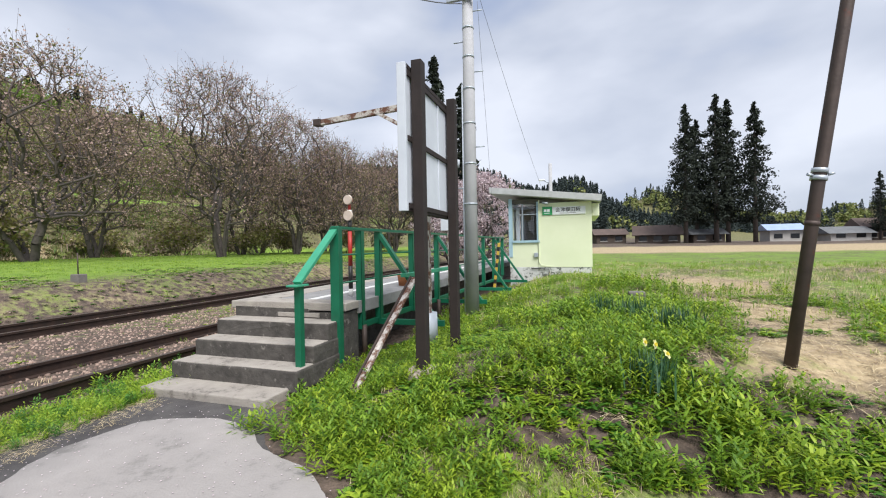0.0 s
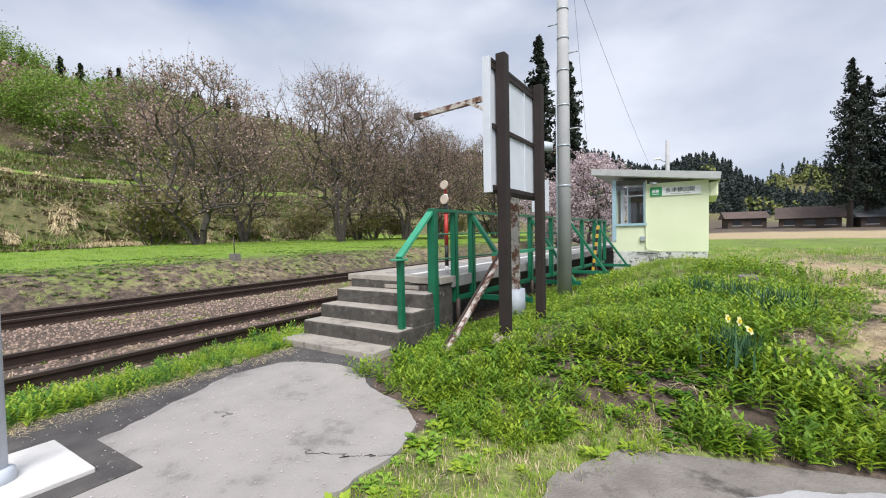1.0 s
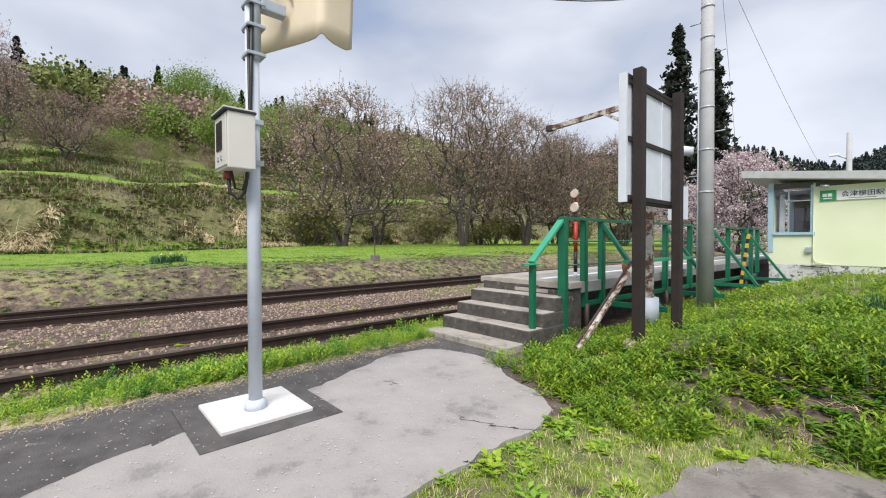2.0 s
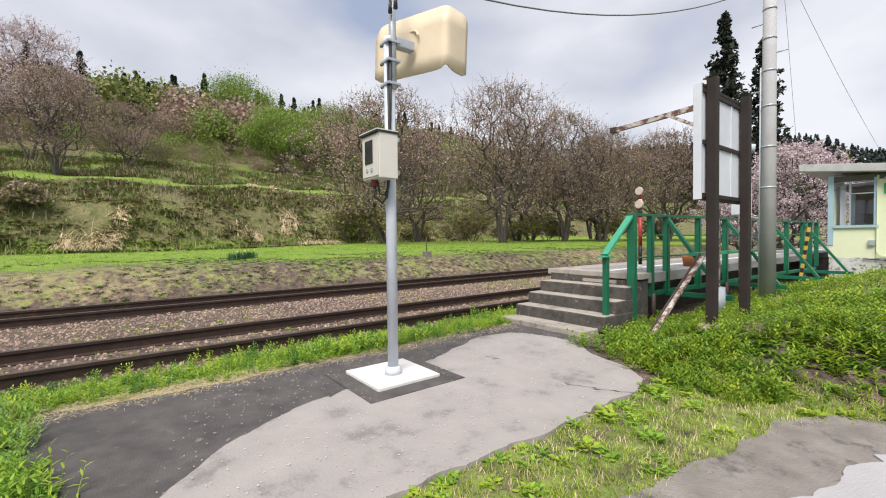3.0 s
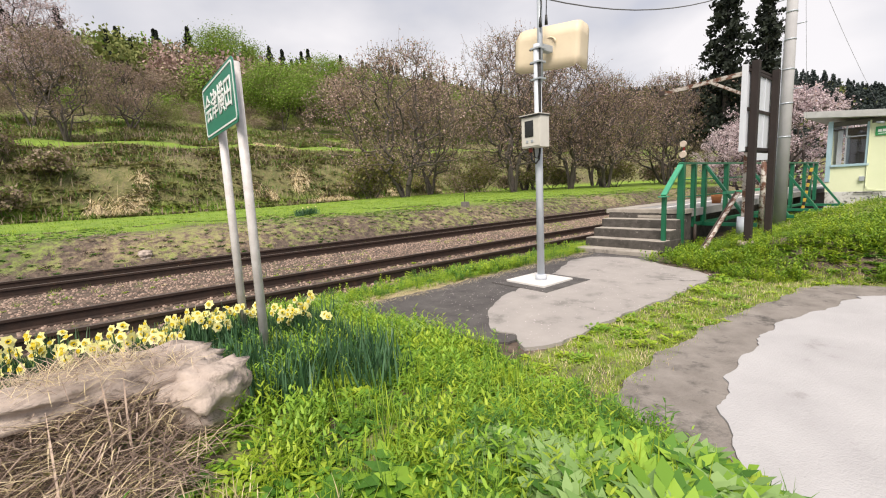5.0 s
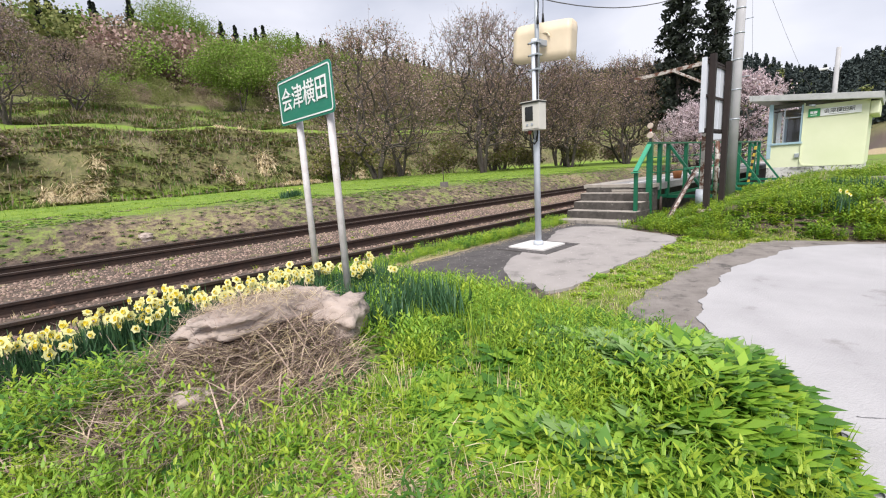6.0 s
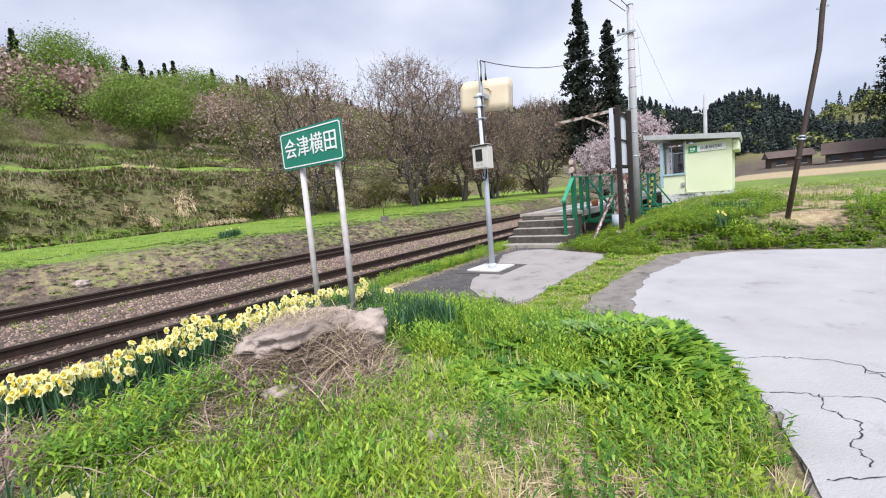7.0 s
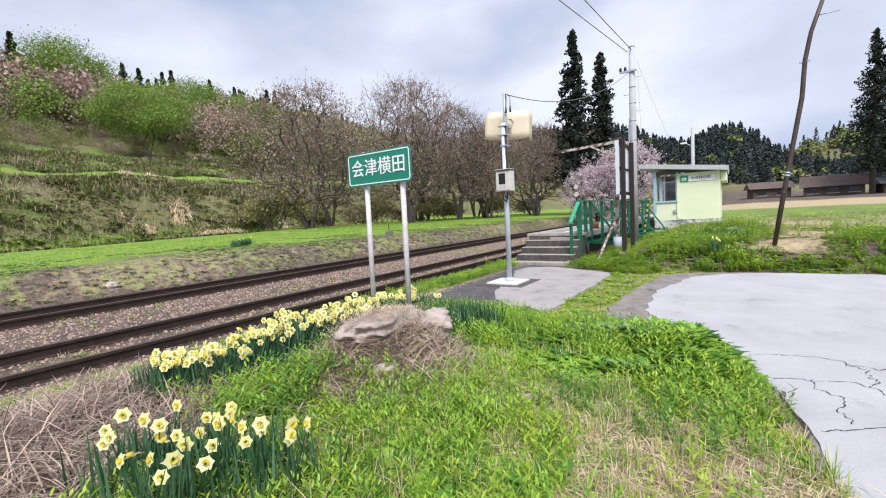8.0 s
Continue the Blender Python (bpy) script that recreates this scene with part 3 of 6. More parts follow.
def build_platform():
    t = thing("platform", pose(0, 0, 0.06), "low concrete platform with a worn edge and a painted white line", "platform")
    t["kind"] = "structure"
    bm = bmesh.new()
    for (a, b, z0, z1) in ((-4.42, -2.72, -0.1, 0.70),):
        add_box(bm, a + 0.05, PLAT_Y, z0, -3.25, 60, z1, 0.01)
        add_box(bm, -3.26, PLAT_Y, z0, b - 0.05, PLAT_Y + 0.35, z1 - 0.05, 0.01)
    # wall in the darkened tone, slabs on top in the lit one
    part("platform_wall", bm, concrete_worn_shaded, t)
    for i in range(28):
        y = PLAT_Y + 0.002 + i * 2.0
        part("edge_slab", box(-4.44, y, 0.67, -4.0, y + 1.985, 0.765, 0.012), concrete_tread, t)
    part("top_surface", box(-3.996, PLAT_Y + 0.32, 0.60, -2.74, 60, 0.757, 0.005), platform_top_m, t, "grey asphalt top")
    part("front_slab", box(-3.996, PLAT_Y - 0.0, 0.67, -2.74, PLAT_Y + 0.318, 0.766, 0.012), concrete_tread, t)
    part("painted_line", bar((-3.45, PLAT_Y + 0.33, 0.759), (-3.6, 40, 0.759), 0.11, 0.006, 0), white_paint, t, "white safety line")
    s = thing("steps", pose(0, 0, 0.045), "worn concrete steps leading up to the platform", "steps")
    s["kind"] = "structure"
    for i in range(3):
        y0 = 3.42 + 0.30 * i
        z1 = 0.045 + 0.18 * (i + 1)
        bm = bmesh.new()
        add_box(bm, -4.40 + 0.015 * i, y0, -0.01 * i, -2.76 - 0.012 * i, PLAT_Y - 0.004 - 0.004 * i, z1, 0.018)
        bmesh.ops.subdivide_edges(bm, edges=[e for e in bm.edges if e.calc_length() > 0.4], cuts=14)
        for v in bm.verts:
            k = noise.noise(v.co * 5.0 + Vector((i, 0, 0)))
            v.co.y += 0.012 * k
            v.co.z += 0.006 * noise.noise(v.co * 3.0)
        # riser shade comes from the dark body colour, the tread on top is paler
        part("step", bm, concrete_worn_shaded, s)
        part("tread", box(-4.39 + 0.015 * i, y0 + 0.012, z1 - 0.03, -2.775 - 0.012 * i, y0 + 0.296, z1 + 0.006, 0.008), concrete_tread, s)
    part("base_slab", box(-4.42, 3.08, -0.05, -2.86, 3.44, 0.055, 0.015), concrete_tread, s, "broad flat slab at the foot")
    part("repair_patch", box(-3.7, PLAT_Y - 0.01, 0.60, -3.1, PLAT_Y + 0.01, 0.655, 0.006), concrete_tread, s, "pale mortar repair")


build_platform()

# ---------------------------------------------------------------- green fence
def fx(y):
    return -2.8 + 0.05 * (y - 4.3)


def build_fence():
    t = thing("fence", pose(0, 0, 0.045), "green painted steel fence with sloping props along the platform", "fence")
    W, TOP = 0.075, 1.68
    def post(y, z0, w=0.075, x=None):
        xx = fx(y) if x is None else x
        bm = bmesh.new()
        add_box(bm, xx - w / 2, y - 0.005, z0, xx + w / 2, y + 0.004, TOP - 0.02, 0.002)
        add_box(bm, xx + w / 2 - 0.008, y - 0.005, z0, xx + w / 2, y + w - 0.005, TOP - 0.02, 0.002)
        part("post", bm, green_paint, t)
    part("end_post", box(fx(4.2) - 0.06, 4.2, 0.1, fx(4.2) + 0.055, 4.29, TOP, 0.004), green_paint, t)
    part("end_post", box(fx(3.5) - 0.035, 3.55, 0.1, fx(3.5) + 0.035, 3.62, 1.06, 0.004), green_paint, t)
    part("cap_plate", box(fx(3.5) - 0.07, 3.47, 1.055, fx(3.5) + 0.06, 3.67, 1.075, 0.004), green_light, t)
    part("sloping_rail", bar((fx(3.5) - 0.01, 3.57, 1.09), (fx(4.2) - 0.01, 4.26, 1.69), 0.10, 0.035), green_light, t, "paler green sloping handrail")
    for y in (4.72, 5.2, 6.3, 7.42, 8.55, 9.68, 10.8, 11.95, 12.55, 13.1):
        post(y, 0.40 if y < 13 else 0.5, 0.085)
    part("top_rail", bar((fx(4.2), 4.2, TOP), (fx(13.2), 13.2, TOP), 0.09, 0.035), green_paint, t)
    for z in (1.36, 1.02):
        part("thin_rail", tube([(fx(4.3) - 0.03, 4.3, z), (fx(13.1) - 0.03, 13.1, z)], 0.011, 8), green_paint, t)
    part("bottom_beam", bar((fx(4.7) - 0.02, 4.72, 0.44), (fx(13.1) - 0.02, 13.1, 0.44), 0.06, 0.07), green_paint, t)
    for y in (5.2, 7.42, 9.68, 11.95):
        xb = fx(y) + 0.86
        part("prop", bar((fx(y) + 0.03, y + 0.03, TOP - 0.06), (xb, y + 0.03, 0.43), 0.085, 0.05), green_paint, t)
        part("foot_strut", bar((fx(y) - 0.03, y + 0.02, 0.42), (xb + 0.1, y + 0.02, 0.42), 0.05, 0.075), green_paint, t)
    part("tie_bar", bar((fx(5.2) + 0.42, 5.12, 1.06), (fx(7.42) + 0.42, 7.5, 1.06), 0.08, 0.05), green_light, t)
    for y in (4.75, 7.4, 9.7, 12):
        part("support_leg", tube([(fx(y) + 0.05, y, 0.0), (fx(y) + 0.05, y, 0.45)], 0.035, 8), pole_rust, t, "rusty support leg")


build_fence()

# ---------------------------------------------------------------- notice board seen from behind
def build_board():
    t = thing("notice_board", pose(-1.56, -0.08, 0), "station notice board with white back on two dark brown posts", "notice board")
    for y in (3.66, 4.75):
        z0 = float(land(-1.45, y)) - 0.1
        part("post", box(0.02, y - 0.055, z0, 0.12, y + 0.055, 3.2, 0.006), brown_steel, t)
    part("panel", box(-0.055, 3.50, 1.83, 0.0, 4.9, 3.12, 0.004), board_back, t, "pale grey back panel")
    for a in ((3.48, 1.81, 3.52, 3.14), (4.88, 1.81, 4.92, 3.14), (3.52, 3.10, 4.88, 3.14), (3.52, 1.81, 4.88, 1.85)):
        part("frame_bar", box(-0.07, a[0], a[1], 0.012, a[2], a[3], 0.004), brown_steel if a[2] - a[0] > 0.1 else board_back, t)
    for z in (2.47, 1.86, 3.06):
        part("cross_bar", box(0.003, 3.53, z - 0.025, 0.022, 4.86, z + 0.025, 0.003), brown_steel, t)
    for y in (3.9, 4.42):
        part("rib", box(0.001, y - 0.012, 1.87, 0.014, y + 0.012, 3.08, 0.002), board_back, t)
    for y in (3.66,):
        part("footing", tube([(0.07, y, land(-1.43, y) - 0.05), (0.07, y, land(-1.43, y) + 0.05)], [0.2, 0.13], 10), rock_m, t, "broken concrete footing")


build_board()


def build_rusty_post():
    t = thing("lamp_post", pose(-1.95, 5.0, 0.38), "old rusty white post with a bracket arm and a concrete base", "post")
    part("post", box(-0.045, -0.045, -0.1, 0.045, 0.045, 3.03, 0.006), rust_white, t)
    part("arm", bar((0.02, 0, 2.95), (-1.62, 0.1, 2.89), 0.06, 0.075), rust_white, t)
    part("arm_cap", box(-1.70, 0.05, 2.845, -1.58, 0.15, 2.94, 0.01), pole_rust, t)
    part("brace", bar((-0.68, 0.04, 2.91), (0.0, 0, 2.5), 0.05, 0.05), rust_white, t)
    part("base", tube([(0, 0, -0.12), (0, 0, 0.26)], [0.125, 0.12], 20), galv_white, t, "pale blue-grey concrete base")
    b = part("second_post", tube([(-0.02, 1.15, -0.1), (-0.02, 1.15, 1.9)], 0.05, 12), rust_white, t)
    part("sign_plate", box(-0.16, 1.09, 1.35, 0.12, 1.105, 1.85, 0.004), board_back, t)


build_rusty_post()

t = thing("leaning_bar", pose(0, 0, 0), "rusty flaking steel bar leaning against the fence", "metal bar")
part("bar", bar((-2.12, 3.28, 0.05), (-1.90, 4.42, 1.13), 0.075, 0.03), rust_white, t)
part("bar_flange", bar((-2.15, 3.28, 0.05), (-1.93, 4.42, 1.13), 0.02, 0.07), pole_rust, t)


def build_marker():
    t = thing("marker_post", pose(-3.13, 5.12, 0.817), "red, black and white marker post with two pale discs", "marker post")
    for z0, z1, m in ((0, 0.1, white_paint), (0.1, 0.42, black_paint), (0.42, 0.9, red_paint), (0.9, 1.06, black_paint), (1.06, 1.12, red_paint), (1.12, 1.2, white_paint)):
        part("band", tube([(0, 0, z0), (0, 0, z1)], 0.03, 12), m, t)
    for z, r in ((1.12, 0.075), (1.34, 0.07)):
        d = part("disc", tube([(0, -0.03, z), (0, -0.055, z)], [r, r * 0.9], 20), pale_disc, t)
        part("disc_back", tube([(0, 0.04, z), (0, -0.03, z)], [r * 0.5, r], 20), red_paint, t)
    part("neck", tube([(0, 0, 1.2), (0, 0, 1.3)], 0.02, 10), red_paint, t)


build_marker()


def build_striped_post():
    y = 10.2
    t = thing("striped_post", pose(-2.08, y, 0.35), "yellow and black striped guard around a guy wire", "guard post")
    for i in range(12):
        part("stripe", bar((0.012 * i, 0, 0.1 * i), (0.012 * (i + 1), 0, 0.1 * (i + 1)), 0.062, 0.062, 0.008), yellow_paint if i % 2 else black_paint, t)


build_striped_post()
bm = tube([(0, 0, 0), (0, 0, 0.16), (0, 0, 0.2)], [0.09, 0.11, 0.115], 18)
flower_tub = thing("planter", pose(-3.0, 6.7, 0.817), "small orange plant pot standing by the fence", "plant pot")
part("pot", bm, mat("terracotta", (0.42, 0.16, 0.06), (0.34, 0.13, 0.05), 6, 0.8), flower_tub)

# ---------------------------------------------------------------- poles
def build_utility_pole():
    t = thing("utility_pole", pose(-1.86, 7.05, 0.3), "tall grey concrete utility pole with step bolts and wires", "utility pole")
    part("shaft", tube([(0, 0, 0), (0, 0, 3.2), (0, 0, 6.2)], [0.118, 0.104, 0.088], 20), utility_concrete, t)
    for i, z in enumerate((1.9, 2.6, 3.3, 3.9, 4.45, 4.95)):
        part("band", tube([(0, 0, z), (0, 0, z + 0.03)], 0.120 - 0.0048 * z + 0.006, 18), galv, t)
        s = 1 if i % 2 else -1
        part("step_bolt", tube([(0.08 * s, 0, z + 0.3), (0.26 * s, 0, z + 0.3)], 0.011, 6), galv, t)
    part("conduit", tube([(-0.125, -0.02, 0), (-0.115, -0.02, 4.0)], 0.014, 8), galv_white, t)
    part("cross_arm", bar((-0.35, -0.1, 5.45), (0.15, -0.1, 5.45), 0.06, 0.06), galv, t)
    for x in (-0.32, -0.18):
        part("insulator", tube([(x, -0.1, 5.46), (x, -0.1, 5.54), (x, -0.1, 5.6)], [0.03, 0.045, 0.025], 10), black_rubber, t)
    part("lamp_head", tube([(-0.18, -0.05, 2.62), (-0.45, -0.12, 2.66)], [0.07, 0.1], 12), galv_white, t, "round grey loudspeaker")
    part("cap", tube([(0, 0, 6.2), (0, 0, 6.24)], [0.1, 0.06], 14), utility_concrete, t)


build_utility_pole()


def build_leaning_pole():
    t = thing("leaning_pole", pose(1.61, 4.05, 0.58), "leaning rusty brown steel pole standing in the grass", "pole")
    pts = [(-0.10, 0, -0.3), (0.13, 0, 1.4), (0.36, 0, 3.0), (0.40, 0, 3.75), (0.49, 0, 4.3), (0.68, 0, 4.95)]
    part("shaft", tube(pts, [0.047, 0.046, 0.044, 0.042, 0.039, 0.036], 12), pole_rust, t)
    for z, r, m in ((1.02, 0.052, red_paint), (1.38, 0.058, galv), (1.44, 0.056, galv)):
        part("clamp_band", tube([(0.135 * z - 0.06, 0, z), (0.135 * z - 0.055, 0, z + 0.035)], r, 14), m if m is galv else pole_rust, t)
    for s in (-1, 1):
        part("clamp_bolt", tube([(0.13 + s * 0.05, -0.02, 1.42), (0.13 + s * 0.09, -0.03, 1.43)], 0.012, 6), galv, t)
    part("bracket", bar((0.31, 0, 3.72), (0.49, 0, 3.74), 0.03, 0.04), galv, t)
    part("wire_hook", tube([(0.58, 0, 4.6), (0.93, 0.05, 4.62)], 0.012, 6), galv, t)


build_leaning_pole()


def build_box_pole():
    t = thing("equipment_pole", pose(-3.1, 0.23, 0.085), "galvanised pole with equipment box and cream antenna housing", "equipment pole")
    part("lower_pole", tube([(0, 0, 0), (0, 0, 3.25)], 0.052, 20), galv_white, t)
    part("upper_pole", tube([(0.035, 0.02, 2.75), (0.035, 0.02, 3.85)], 0.036, 16), galv, t)
    part("foot_collar", tube([(0, 0, -0.025), (0, 0, 0.045), (0, 0, 0.06)], [0.085, 0.08, 0.055], 20), galv_white, t)
    for z in (2.78, 3.0, 3.18):
        part("clamp", box(-0.075, -0.06, z, 0.085, 0.08, z + 0.025, 0.005), galv, t)
        part("clamp_bolt", tube([(-0.1, -0.03, z + 0.012), (-0.05, -0.03, z + 0.012)], 0.014, 8), black_rubber, t)
    bx = part("equipment_box", box(-0.10, -0.245, 1.86, 0.22, -0.05, 2.27, 0.008), box_cream, t, "cream metal box with dark window")
    part("hood", box(-0.12, -0.275, 2.268, 0.23, -0.045, 2.285, 0.004), black_rubber, bx)
    part("hood_top", box(-0.118, -0.273, 2.286, 0.228, -0.047, 2.297, 0.003), box_cream, bx)
    part("box_door", box(-0.088, -0.254, 1.88, 0.208, -0.246, 2.255, 0.003), box_cream, bx)
    part("window", box(-0.03, -0.261, 2.0, 0.115, -0.255, 2.215, 0.004), dark_glass, bx, "dark display window")
    for x in (-0.01, 0.075):
        part("button", box(x, -0.261, 1.925, x + 0.035, -0.255, 1.96, 0.003), galv, bx)
    for z in (1.92, 2.24):
        part("box_bracket", box(-0.06, -0.052, z, 0.075, 0.06, z + 0.04, 0.004), galv, bx)
    part("cable", tube([(0.06, -0.02, 3.2), (0.062, -0.03, 2.6), (0.066, -0.05, 2.1), (0.075, -0.07, 1.82), (0.07, -0.09, 1.70), (0.05, -0.13, 1.65), (0.02, -0.18, 1.70), (0.01, -0.19, 1.88)], 0.014, 8), black_rubber, t, "black cable")
    part("cable", tube([(0.045, -0.045, 3.0), (0.06, -0.045, 2.2), (0.065, -0.07, 1.80), (0.06, -0.1, 1.72), (0.05, -0.15, 1.73), (0.05, -0.18, 1.88)], 0.01, 8), black_rubber, t)
    part("cable_gland", tube([(0.01, -0.19, 1.80), (0.01, -0.19, 1.87)], 0.028, 10), mat("gland_red", (0.2, 0.04, 0.03), (0.15, 0.03, 0.02), 5, 0.6), bx)
    # antenna housing: a bent sheet, rounded at its free corners
    sh = bmesh.new()
    plan = [(-0.54 + 0.94 * k / 12, 0.0) for k in range(13)] + [(0.40 + 0.08 * math.sin(radians(a)), 0.08 - 0.08 * math.cos(radians(a))) for a in (18, 36, 54, 72, 90)] + [(0.482 + 0.004 * k, 0.08 + 0.045 * k) for k in range(1, 7)]
    total = len(plan) - 1
    loops = []
    for k, (px, py) in enumerate(plan):
        e0, e1 = min(k / 2.0, 1.0), min((total - k) / 2.0, 1.0)
        cut = 0.13 * (1 - math.sqrt(max(0.0, 1 - (1 - e0) ** 2))) + 0.06 * (1 - math.sqrt(max(0.0, 1 - (1 - e1) ** 2)))
        lift = 0.05 * math.exp(-((k - 15) / 2.5) ** 2)
        zs = (-0.31 + cut * 0.4 + lift, -0.15, 0.0, 0.15, 0.31 - cut)
        q0, q1 = Vector(plan[max(k - 1, 0)]), Vector(plan[min(k + 1, total)])
        d = (q1 - q0).normalized()
        ix, iy = px - d.y * 0.022, py + d.x * 0.022
        loops.append([sh.verts.new((px, py, z)) for z in zs] + [sh.verts.new((ix, iy, z)) for z in zs[::-1]])
    for a, b in zip(loops, loops[1:]):
        for m in range(10):
            f = sh.faces.new((a[m], b[m], b[(m + 1) % 10], a[(m + 1) % 10]))
            f.smooth = m not in (4, 9)
    sh.faces.new(loops[0])
    sh.faces.new(loops[-1][::-1])
    bmesh.ops.recalc_face_normals(sh, faces=sh.faces)
    hood = part("antenna_housing", sh, shell_cream, t, "cream plastic housing", pose(-0.02, 0.27, 3.25, 0, 3, 17) @ Matrix.Diagonal((0.92, 0.92, 0.95, 1)))
    part("mount", box(-0.02, 0.05, 3.16, 0.075, 0.25, 3.25, 0.01), galv, t)
    part("ridge", tube([(-0.02 + 0.12 * math.cos(a), 0.275, 3.3 + 0.09 * math.sin(a)) for a in [math.pi * i / 10 for i in range(11)]], 0.012, 6), shell_cream, t)
    for dx in (0.02, 0.1):
        part("pigtail", tube([(0.04, 0.02, 3.84), (0.08 + dx, -0.02, 3.75), (0.06 + dx * 1.2, -0.03, 3.55)], 0.008, 6), black_rubber, t)
        part("connector", tube([(0.06 + dx * 1.2, -0.03, 3.56), (0.06 + dx * 1.2, -0.03, 3.44)], [0.014, 0.022], 8), black_rubber, t)
    b = tagged(part("base_pad", box(-3.48, -0.10, 0.0, -2.80, 0.58, 0.068, 0.008), pad_white), "new white concrete pad under the equipment pole", "pad")
    f = tagged(part("asphalt_patch", box(-3.61, -0.27, 0.0, -2.62, 0.75, 0.041, 0.004), asphalt), "dark fresh asphalt patch round the white pad", "pavement", kind="structure")


build_box_pole()


def build_back_pole():
    t = thing("street_lamp", pose(-1.9, 32, 0.6), "distant concrete pole with a small street lamp", "street lamp")
    part("shaft", tube([(0, 0, 0), (0, 0, 6.9)], [0.16, 0.12], 12), utility_concrete, t)
    part("arm", tube([(0, 0, 5.4), (-0.5, 0, 5.7)], 0.04, 8), galv, t)
    part("lamp_head", box(-0.85, -0.12, 5.66, -0.4, 0.12, 5.78, 0.03), sign_white, t)
    t = thing("utility_pole", pose(49, 74, 1.2), "distant grey utility pole by the houses", "utility pole")
    part("shaft", tube([(0, 0, 0), (0, 0, 8.0)], [0.16, 0.12], 10), utility_concrete, t)
    part("cross_arm", bar((-0.6, 0, 7.4), (0.6, 0, 7.4), 0.08, 0.08), galv, t)


build_back_pole()


def cable(name, a, b, drop, r, label):
    ob = part(name, tube(sag(a, b, drop), r, 5), wire_m)
    tagged(ob, label, "cable")


cable("overhead_cable", (-3.06, 0.25, 3.92), (-1.98, 7.1, 5.75), 0.45, 0.009, "thin grey cable from the equipment pole to the utility pole")
cable("overhead_cable", (-2.0, 7.1, 6.4), (-6.3, -20, 8.3), 0.25, 0.011, "overhead cable above the station")
cable("overhead_cable", (-1.85, 7.1, 6.4), (-3.65, -20, 7.4), 0.2, 0.011, "overhead cable above the station")
cable("overhead_cable", (-1.75, 7.25, 6.1), (-1.2, 14.2, 3.4), 0.12, 0.0035, "thin service cable to the shelter")
cable("guy_wire", (-1.72, 7.2, 5.8), (-2.03, 10.2, 1.5), 0.0, 0.003, "thin steel guy wire of the utility pole")

# ---------------------------------------------------------------- station name sign
def build_name_sign():
    t = thing("station_sign", pose(-2.84, -3.85, 0.0), "green station name sign with white letters on two white legs", "sign")
    for x in (-0.27, 0.33):
        part("leg", tube([(x - 0.015, 0.04, float(land(-2.8 + x, -3.9)) - 0.1), (x + 0.01, 0.04, 2.37)], 0.033, 14), leg_white, t, "weathered white leg")
    pl = part("plate", rounded_plate(1.06, 0.42, 0.045, 0.006), sign_green, t, "", pose(0, -0.022, 2.15))
    part("plate_back", rounded_plate(1.055, 0.415, 0.045, 0.004), galv, pl, "grey metal back", pose(0, 0.0065, 0))
    for x in (-0.27, 0.33):
        for z in (0.13, -0.13):
            part("clamp", box(x - 0.05, 0.011, z - 0.02, x + 0.05, 0.034, z + 0.02, 0.004), galv, pl)
    part("border", border(1.02, 0.38, 0.035, 0.012), sign_white, pl, "thin white border", pose(0, -0.004, 0))
    lettering("会津横田", 0.225, pose(0, -0.004, 0.0, 90, 0, 0), sign_white, pl, "letters", 0.0015, 1.02)


def border(w, h, r, t):
    """A thin rounded frame line, as a flat band 3 mm thick."""
    bm = bmesh.new()
    def ring(k, y):
        pts = []
        for cx, cz, a0 in ((w / 2 - r, h / 2 - r, 0), (-w / 2 + r, h / 2 - r, 90), (-w / 2 + r, -h / 2 + r, 180), (w / 2 - r, -h / 2 + r, 270)):
            for i in range(6):
                a = radians(a0 + 18 * i)
                pts.append(bm.verts.new((cx + (r - k) * math.cos(a), y, cz + (r - k) * math.sin(a))))
        return pts
    a, b = ring(0, 0), ring(t, 0)
    c, d = ring(0, 0.004), ring(t, 0.004)
    n = len(a)
    for i in range(n):
        j = (i + 1) % n
        bm.faces.new((a[i], a[j], b[j], b[i]))
        bm.faces.new((a[j], a[i], c[i], c[j]))
        bm.faces.new((b[i], b[j], d[j], d[i]))
    bmesh.ops.recalc_face_normals(bm, faces=bm.faces)
    return bm


build_name_sign()

